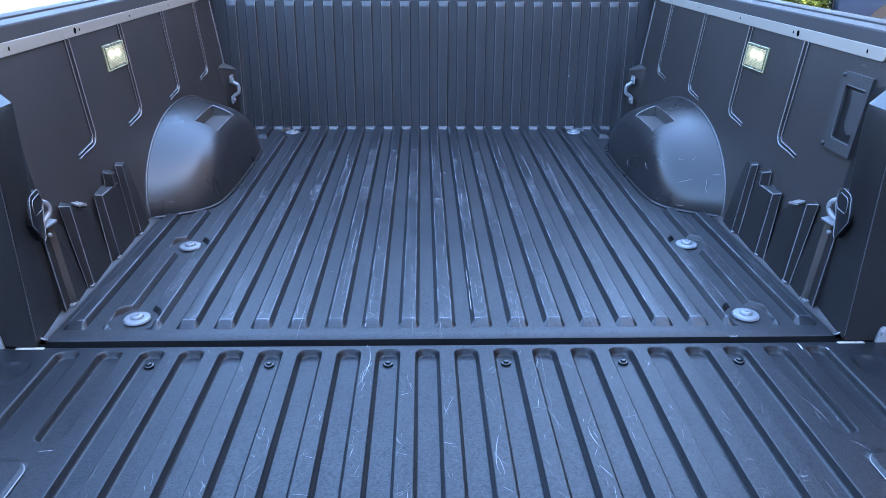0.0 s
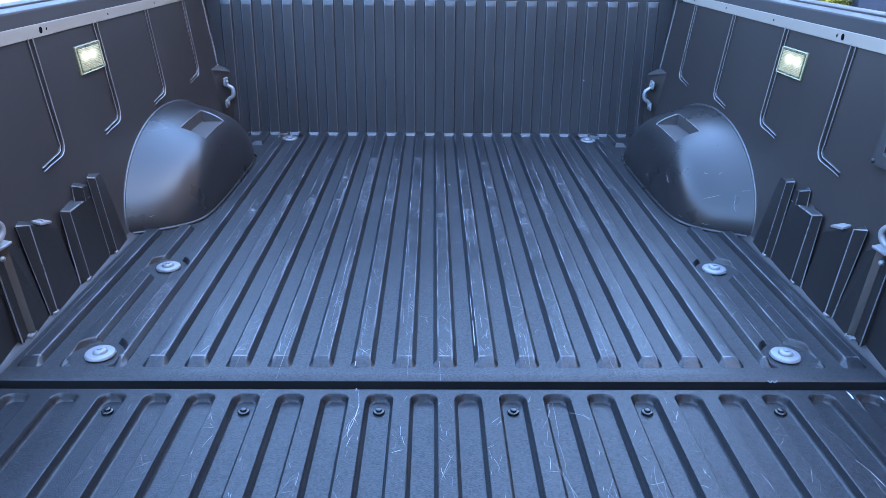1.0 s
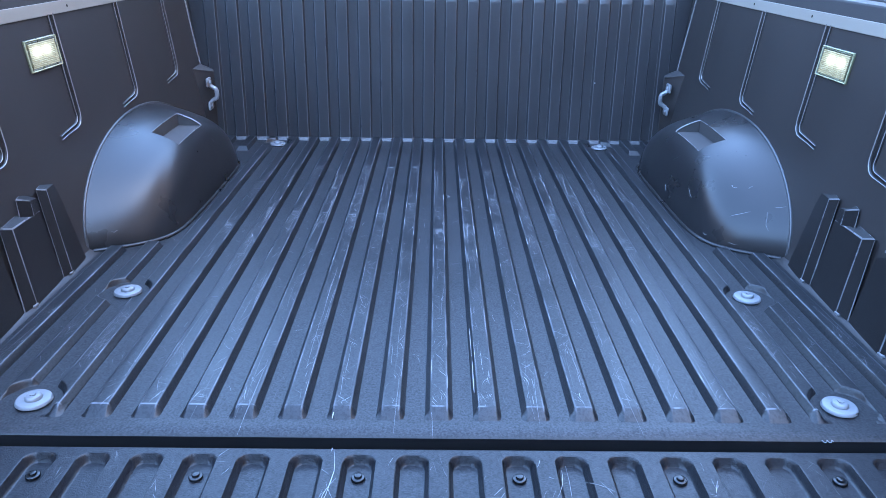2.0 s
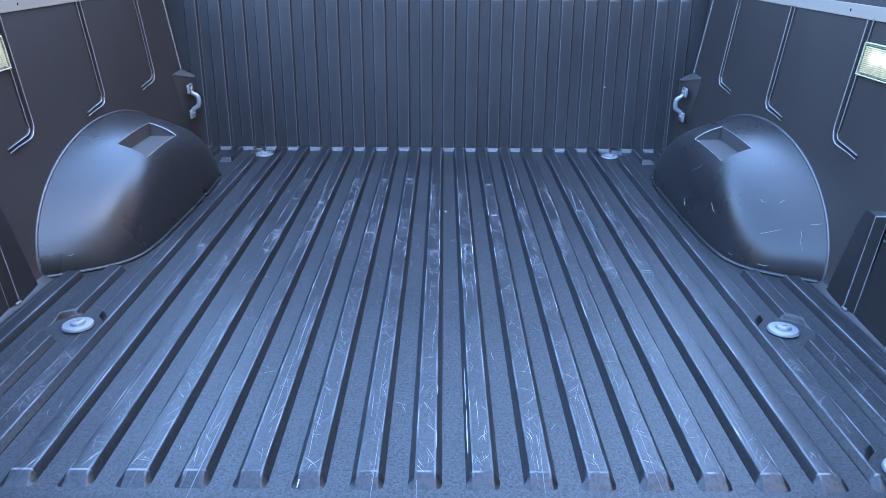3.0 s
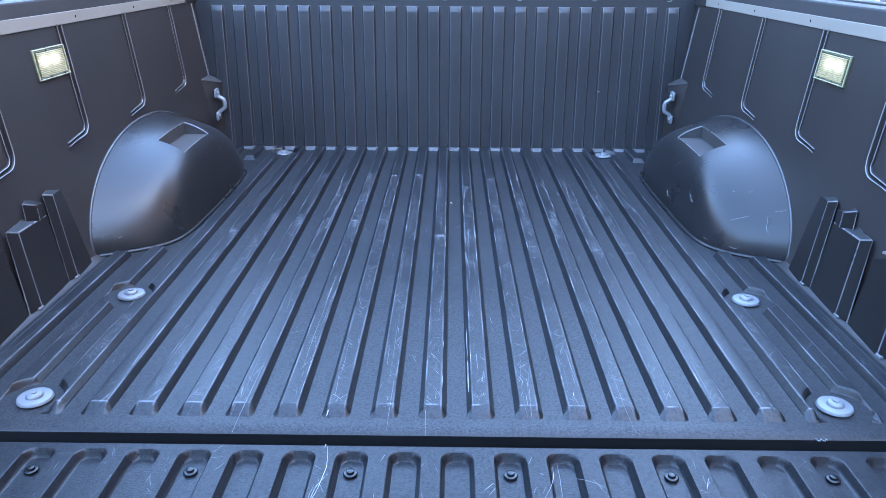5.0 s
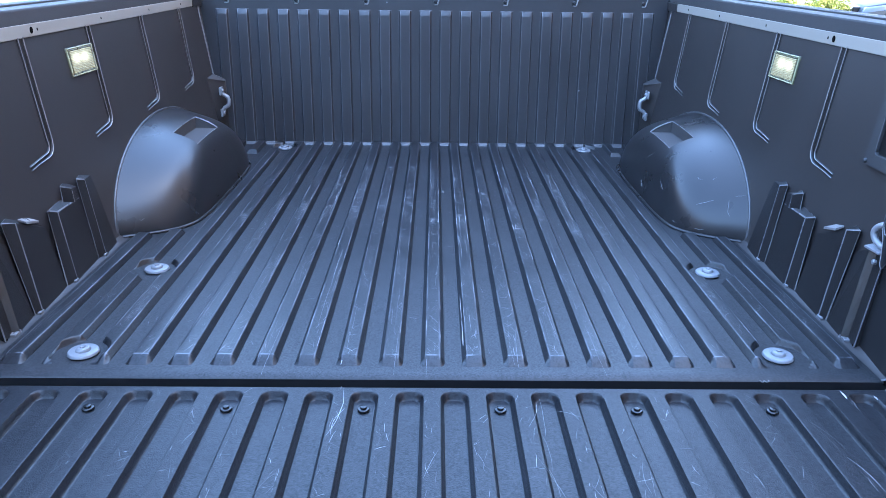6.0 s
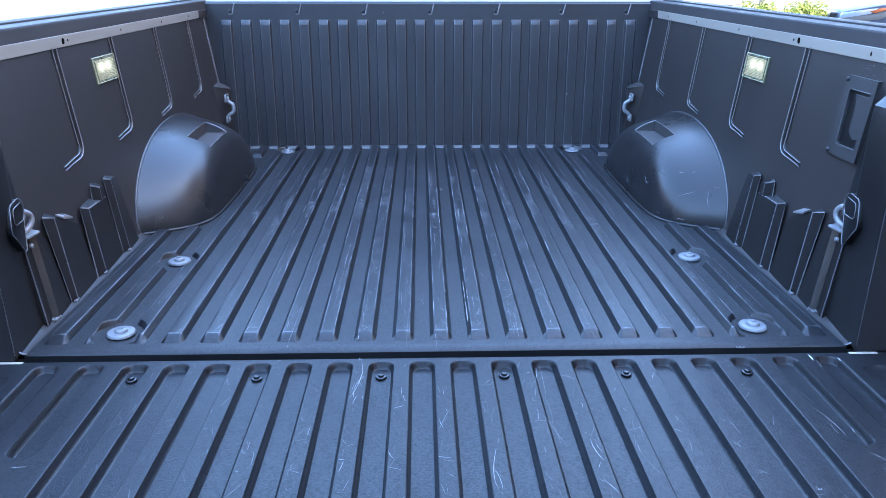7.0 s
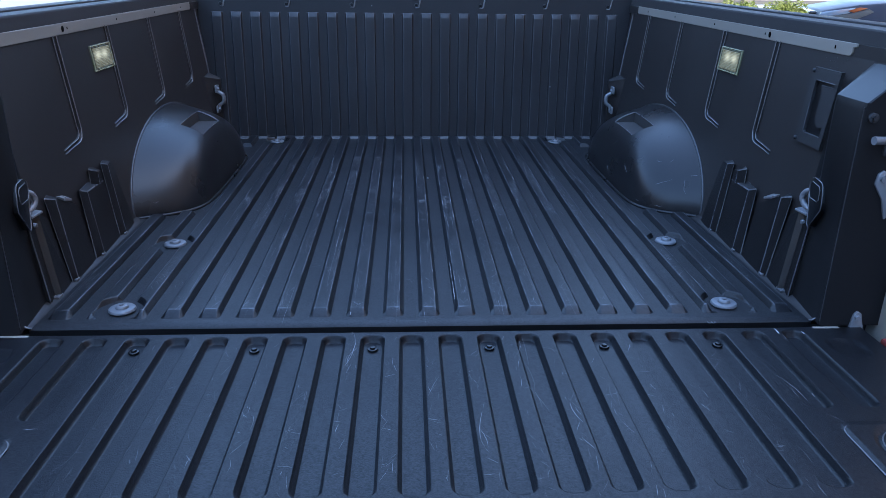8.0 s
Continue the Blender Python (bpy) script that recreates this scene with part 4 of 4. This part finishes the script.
    pocket_line = [(0.128, 1.062), (0.127, 1.076), (0.119, 1.083), (0.084, 1.083), (0.078, 1.077), (0.078, 1.060), (0.084, 1.055), (0.120, 1.053), (0.128, 1.062)]
    part("recess", add_prism(bmesh.new(), [(on_post(y, 0.0122), y, z) for y, z in pocket_line[:-1]], (-s * 0.0006, 0, 0)), M_BLACK, cover)
    part("recess_edge", add_tube(bmesh.new(), [(on_post(y, 0.0128), y, z) for y, z in pocket_line], 0.0008, 6), M_GLINT_DUST, cover, smooth=60)
    # front tie-down handle
    y = 1.508
    face = 0.704
    handle = [(s * (face - 0.004), y, 1.034), (s * (face - 0.010), y, 1.022)] + [(s * (face - 0.020 - 0.006 * math.sin(t)), y, 1.000 + 0.016 * math.cos(t)) for t in (math.pi * i / 8 for i in range(9))] + [(s * (face - 0.010), y, 0.978), (s * (face - 0.004), y, 0.966)]
    grab = part("tie_down_handle", add_tube(bmesh.new(), handle, 0.0065, 10), M_ZINC, truck, "zinc-plated tie-down handle", smooth=60)
    for z in (1.034, 0.964):
        part("foot", box(min(s * face, s * (face - 0.008)), max(s * face, s * (face - 0.008)), y - 0.017, y + 0.017, z - 0.013, z + 0.013, bevel=0.003), M_ZINC, grab, smooth=40)
        part("bolt", add_disc(bmesh.new(), (s * (face - 0.010), y - 0.002, z), (-s, 0, 0), 0.006, 0.005, 6), M_ZINC, grab)
    # latch hardware on the rear face of the post
    yr = -0.002
    part("striker", add_tube(bmesh.new(), [(s * 0.745, yr + 0.004, 1.19), (s * 0.730, yr - 0.020, 1.19), (s * 0.703, yr - 0.022, 1.19)], [0.006, 0.006, 0.007], 12), M_ZINC, truck, "zinc latch striker", smooth=60)
    b = add_box(bmesh.new(), min(s * 0.736, s * 0.775), max(s * 0.736, s * 0.775), yr - 0.004, yr + 0.003, 1.160, 1.205, 0.002)
    part("striker_plate", b, M_DARK, truck)
    b = add_disc(bmesh.new(), (s * 0.708, yr, 1.222), (0, -1, 0), 0.0085, 0.008, 20, bevel=0.001)
    add_disc(b, (s * 0.708, yr - 0.005, 1.222), (0, -1, 0), 0.004, 0.004, 6)
    part("bumper_stop", b, M_DARK, truck, smooth=40)
    b = bmesh.new()
    add_prism(b, [(s * p, yr - 0.004, z) for p, z in ((0.744, 0.838), (0.747, 0.866), (0.750, 0.876), (0.755, 0.880), (0.762, 0.876), (0.767, 0.858), (0.779, 0.826), (0.779, 0.808), (0.768, 0.806), (0.752, 0.822))], (0, 0.006, 0), 0.0015)
    bracket = part("hinge_bracket", b, M_ZINC, truck, "zinc tailgate hinge bracket", smooth=40)
    part("bolt", add_disc(bmesh.new(), (s * 0.754, yr - 0.006, 0.869), (0, -1, 0), 0.005, 0.006, 6), M_ZINC, bracket)
    b = add_prism(bmesh.new(), [(s * p, yr - 0.003, z) for p, z in ((0.734, 1.112), (0.737, 1.130), (0.746, 1.136), (0.756, 1.128), (0.772, 1.06), (0.762, 1.05), (0.752, 1.085))], (0, 0.006, 0), 0.002)
    cable = part("cable_bracket", b, M_ZINC, truck, smooth=40)
    part("bolt", add_disc(bmesh.new(), (s * 0.746, yr - 0.005, 1.122), (0, -1, 0), 0.006, 0.006, 6), M_ZINC, cable)
    part("tail_lamp", box(min(s * 0.788, s * 0.925), max(s * 0.788, s * 0.925), -0.050, -0.031, 0.66, 0.842, bevel=0.004), M_RED, truck, "red tail lamp")
    return side


for s in (-1, 1):
    bed_side(s)
part("bed_frame", box(-0.80, 0.80, 0.03, 1.60, 0.74, 0.838), M_DARK, truck)
part("header", box(-0.80, 0.80, 1.572, 1.66, 0.74, 1.344, bevel=0.006), M_CAP, truck, smooth=40)
part("rear_sill", box(-0.80, 0.80, -0.012, 0.06, 0.60, 0.815), M_DARK, truck)
part("tailgate", box(-0.775, 0.775, -0.500, -0.002, 0.760, 0.829, bevel=0.010), M_PAINT, truck, "open grey tailgate", smooth=40)

# power outlet in the side panel, on one side alone
z0, z1 = 1.118, 1.266
outlet = part("power_outlet", bmesh.new(), M_BLACK, truck, "grey plastic power outlet frame with a closed flap")
outer = [(0.176, 1.270), (0.268, 1.270), (0.2725, 1.266), (0.2725, 1.132), (0.269, 1.128), (0.176, 1.127)]
inner = [(0.186, 1.2475), (0.249, 1.2475), (0.2525, 1.244), (0.2475, 1.152), (0.244, 1.1485), (0.186, 1.1485)]
bm = bmesh.new()
add_grid(bm, [[(d, y, z) for y, z in ring] for d, ring in ((0.0, outer), (0.006, outer), (0.0075, [(y - 0.0012, z) for y, z in outer]), (0.0075, [(y + 0.001, z) for y, z in inner]), (0.0062, inner), (0.001, inner))], close=True)


def onto_wall(bm):
    """Lays depth along the leaning side wall."""
    for v in bm.verts:
        v.co.x = wall_x(v.co.z) - v.co.x
    bmesh.ops.recalc_face_normals(bm, faces=bm.faces)
    return bm


onto_wall(bm).to_mesh(outlet.data)
outlet.data.materials[0] = M_OUTLET
part("recess", onto_wall(box(0.0006, 0.0016, 0.186, 0.252, 1.1485, 1.2475)), M_BLACK, outlet)
# light on the opening's inner edge, drawn as a pale line
part("inner_edge", onto_wall(add_tube(bmesh.new(), [(0.0076, y, z) for y, z in inner], 0.0006, 6)), M_FAINT_GLINT, outlet, smooth=60)
flap = [(0.2335, 1.240), (0.2265, 1.226), (0.2245, 1.205), (0.226, 1.190), (0.2210, 1.173), (0.206, 1.163), (0.192, 1.166), (0.187, 1.180), (0.187, 1.220), (0.190, 1.240)]
part("flap", onto_wall(add_prism(bmesh.new(), [(0.0018, y, z) for y, z in flap], (0.003, 0, 0), 0.0008)), M_OUTLET, outlet)
for y, z in ((0.266, 1.2635), (0.266, 1.1335)):
    part("screw", add_disc(bmesh.new(), (wall_x(z) - 0.009, y, z), (-1, 0, 0), 0.0045, 0.005, 16, 0.0036, 0.001), M_DARK, outlet, smooth=40)

rng = random.Random(3)
bm = bmesh.new()
for i in range(14):
    y, z = rng.gauss(0.215, 0.022), 1.294 - abs(rng.gauss(0, 0.008))
    add_disc(bm, (wall_x(z) - 0.0008, y, z), (-1, 0, 0), rng.uniform(0.0004, 0.0010), 0.001, 6)
tagged(part("dust", bm, M_GLINT_DUST, liner), "pale specks of dirt below the flange", kind="stuff")

# cab, bumper and wheels
bm = bmesh.new()
cab_prof = [(1.68, 0.50), (1.68, 1.30), (1.74, 1.36), (1.86, 1.88), (1.98, 1.93), (3.10, 1.90), (3.75, 1.38), (4.75, 1.24), (4.92, 1.05), (4.95, 0.55)]
add_prism(bm, [(-0.92, y, z) for y, z in cab_prof], (1.84, 0, 0))
for v in bm.verts:
    if v.co.z > 1.4:
        v.co.x *= 0.80
cab = part("cab", bm, M_PAINT, truck, smooth=20)
part("rear_window", add_prism(bmesh.new(), [(-0.62, 1.752, 1.44), (0.62, 1.752, 1.44), (0.58, 1.842, 1.83), (-0.58, 1.842, 1.83)], (0, -0.004, 0.001)), M_GLASS, cab)
part("chassis", box(-0.55, 0.55, 0.1, 4.7, 0.36, 0.739), M_DARK, truck)
part("rear_bumper", box(-0.88, 0.88, -0.16, -0.02, 0.44, 0.58, bevel=0.02), M_PAINT, truck, smooth=40)
for s in (-1, 1):
    for y in (1.0, 4.15):
        b = add_disc(bmesh.new(), (s * 0.80, y, 0.38), (1, 0, 0), 0.38, 0.24, 40, bevel=0.03)
        wheel = part("wheel", b, M_RUBBER, truck, "black road tyre", smooth=50)
        part("rim", add_disc(bmesh.new(), (s * 0.915, y, 0.38), (1, 0, 0), 0.22, 0.03, 32, bevel=0.008), M_ZINC, wheel, smooth=40)
        part("wheel_hub", box(min(s * 0.5, s * 0.7), max(s * 0.5, s * 0.7), y - 0.08, y + 0.08, 0.30, 0.46), M_DARK, truck)


# ---- what lies beyond the rail ----
def shrub(x, y, width, height, seed):
    rng = random.Random(seed)
    ob = thing("shrub", "sunlit yellow-green leafy shrub at the edge of the lot", "shrub", "shrubs beyond the truck")
    b = bmesh.new()
    for i in range(9):
        a = rng.uniform(0, 6.28)
        tip = Vector((x + math.cos(a) * width * 0.35, y + math.sin(a) * width * 0.35, height * rng.uniform(0.5, 0.85)))
        add_tube(b, [(x + math.cos(a) * 0.05, y + math.sin(a) * 0.05, 0), Vector((x, y, 0)).lerp(tip, 0.5) + Vector((0, 0, 0.05)), tip], [0.018, 0.012, 0.004], 6)
    part("stems", b, M_TWIG, ob)
    b = bmesh.new()
    for i in range(9000):
        d = Vector((rng.gauss(0, 1), rng.gauss(0, 1), rng.gauss(0, 1))).normalized() * rng.uniform(0.55, 1.0) ** 0.6
        d = d.length * d / (abs(d.x) ** 4 + abs(d.y) ** 4 + abs(d.z) ** 4) ** 0.25
        bumpy = 0.92 + 0.28 * noise.noise(d * 2.3 + Vector((seed, 0, 0)))
        p = Vector((x + d.x * width * 0.5 * bumpy, y + d.y * width * 0.5 * bumpy, height * 0.52 + d.z * height * 0.48 * bumpy))
        if p.z < 0.05:
            continue
        u = Vector((rng.gauss(0, 1), rng.gauss(0, 1), rng.gauss(0, 1))).normalized()
        w = u.orthogonal().normalized()
        l = rng.uniform(0.020, 0.036)
        b.faces.new([b.verts.new(q) for q in (p - u * l, p + w * l * 0.4, p + u * l, p - w * l * 0.4)])
    part("crown", b, M_LEAF, ob)
    return ob


for i, (x, y, w, h) in enumerate(((4.70, 9.7, 0.66, 1.03), (5.28, 9.6, 0.66, 1.05), (4.95, 10.6, 0.7, 0.90), (6.3, 12.2, 1.0, 0.8))):
    shrub(x, y, w, h, i + 3)


def parked_car():
    car = thing("parked_car", "dark blue parked car with clear headlamps, in sun", "car")
    prof = [(-2.1, 0.35), (-2.13, 0.75), (-2.04, 0.95), (-1.6, 1.04), (-0.9, 1.11), (-0.2, 1.58), (1.0, 1.62), (1.9, 1.20), (2.08, 1.10), (2.1, 0.40)]
    b = add_prism(bmesh.new(), [(u, -0.88, z) for u, z in prof], (0, 1.76, 0), 0.03)
    part("body", b, M_CARBLUE, car, smooth=40)
    grille = part("grille", box(-2.15, -2.05, -0.55, 0.55, 0.55, 0.93, bevel=0.02), M_BLACK, car, "black mesh grille")
    for i in range(5):
        part("bar", box(-2.165, -2.14, -0.52, 0.52, 0.60 + i * 0.07, 0.615 + i * 0.07), M_CLEAR, grille)
    for v in (-1, 1):
        lamp = [(-2.085, 0.86), (-2.05, 0.935), (-1.64, 1.00), (-1.72, 0.925)]
        part("headlamp", add_prism(bmesh.new(), [(u, v * 0.892, z) for u, z in lamp], (0, -v * 0.05, 0), 0.006), M_CLEAR, car, "clear headlamp", smooth=40)
        shade = [(-2.10, 0.80), (-2.09, 0.87), (-1.72, 0.918), (-1.48, 0.985), (-1.42, 0.95), (-1.60, 0.86)]
        part("lamp_surround", add_prism(bmesh.new(), [(u, v * 0.889, z) for u, z in shade], (0, -v * 0.05, 0), 0.004), M_RUBBER, car, "black lamp surround", smooth=40)
        part("indicator", add_prism(bmesh.new(), [(-1.74, v * 0.900, 0.955), (-1.60, v * 0.900, 1.005), (-1.50, v * 0.900, 0.995), (-1.66, v * 0.900, 0.935)], (0, -v * 0.05, 0), 0.004), M_AMBER, car, "amber indicator", smooth=40)
        for u in (-1.35, 1.35):
            part("wheel_arch", add_disc(bmesh.new(), (u, v * 0.80, 0.36), (0, 1, 0), 0.42, 0.17, 40), M_BLACK, car)
            wheel = part("wheel", add_disc(bmesh.new(), (u, v * 0.80, 0.32), (0, 1, 0), 0.32, 0.22, 32, bevel=0.03), M_RUBBER, car, smooth=50)
            part("rim", add_disc(bmesh.new(), (u, v * 0.905, 0.32), (0, 1, 0), 0.2, 0.02, 24), M_ZINC, wheel)
    car.matrix_basis = pose(7.72, 9.11, 0, 0, 0, -20)
    return car


parked_car()
fence = thing("fence", "low brown timber rail fence beyond the lot", "fence")
for z in (0.15, 0.40):
    part("rail", box(-5, 45, 24.0, 24.08, z, z + 0.14, bevel=0.01), M_FENCE, fence)
for i in range(21):
    part("post", box(-5 + i * 2.5, -4.88 + i * 2.5, 24.08, 24.2, 0, 0.62, bevel=0.01), M_FENCE, fence)


def tree(x, y, seed):
    rng = random.Random(seed)
    ob = thing("tree", "slender trunk behind the shrubs, unseen crown added to block sky", "tree")
    b = add_tube(bmesh.new(), [(x, y, 0), (x + 0.03, y, 1.5), (x - 0.05, y + 0.05, 3.4), (x, y, 5.5)], [0.09, 0.07, 0.055, 0.03], 10)
    for i in range(9):
        a, z = rng.uniform(0, 6.28), rng.uniform(3.0, 5.2)
        add_tube(b, [(x, y, z), (x + math.cos(a) * 1.0, y + math.sin(a) * 1.0, z + 0.9), (x + math.cos(a) * 2.2, y + math.sin(a) * 2.2, z + 1.7)], [0.03, 0.02, 0.008], 6)
    part("trunk", b, M_TWIG, ob)
    # crown out of view, added to dim the sky reflected in the tailgate
    b = bmesh.new()
    clumps = [(Vector((rng.gauss(0, 1.3), rng.gauss(0, 1.3), rng.uniform(-1.5, 2.2))), rng.uniform(0.7, 1.2)) for i in range(26)]
    for i in range(7000):
        c, r = rng.choice(clumps)
        d = Vector((rng.gauss(0, 1), rng.gauss(0, 1), rng.gauss(0, 1))).normalized() * r * rng.uniform(0.4, 1.0)
        p = Vector((x, y, 6.0)) + c + d
        u = Vector((rng.gauss(0, 1), rng.gauss(0, 1), rng.gauss(0, 1))).normalized()
        w = u.orthogonal().normalized()
        l = rng.uniform(0.07, 0.13)
        b.faces.new([b.verts.new(q) for q in (p - u * l, p + w * l * 0.45, p + u * l, p - w * l * 0.45)])
    part("crown", b, M_LEAF, ob)


tree(6.35, 13.4, 21)
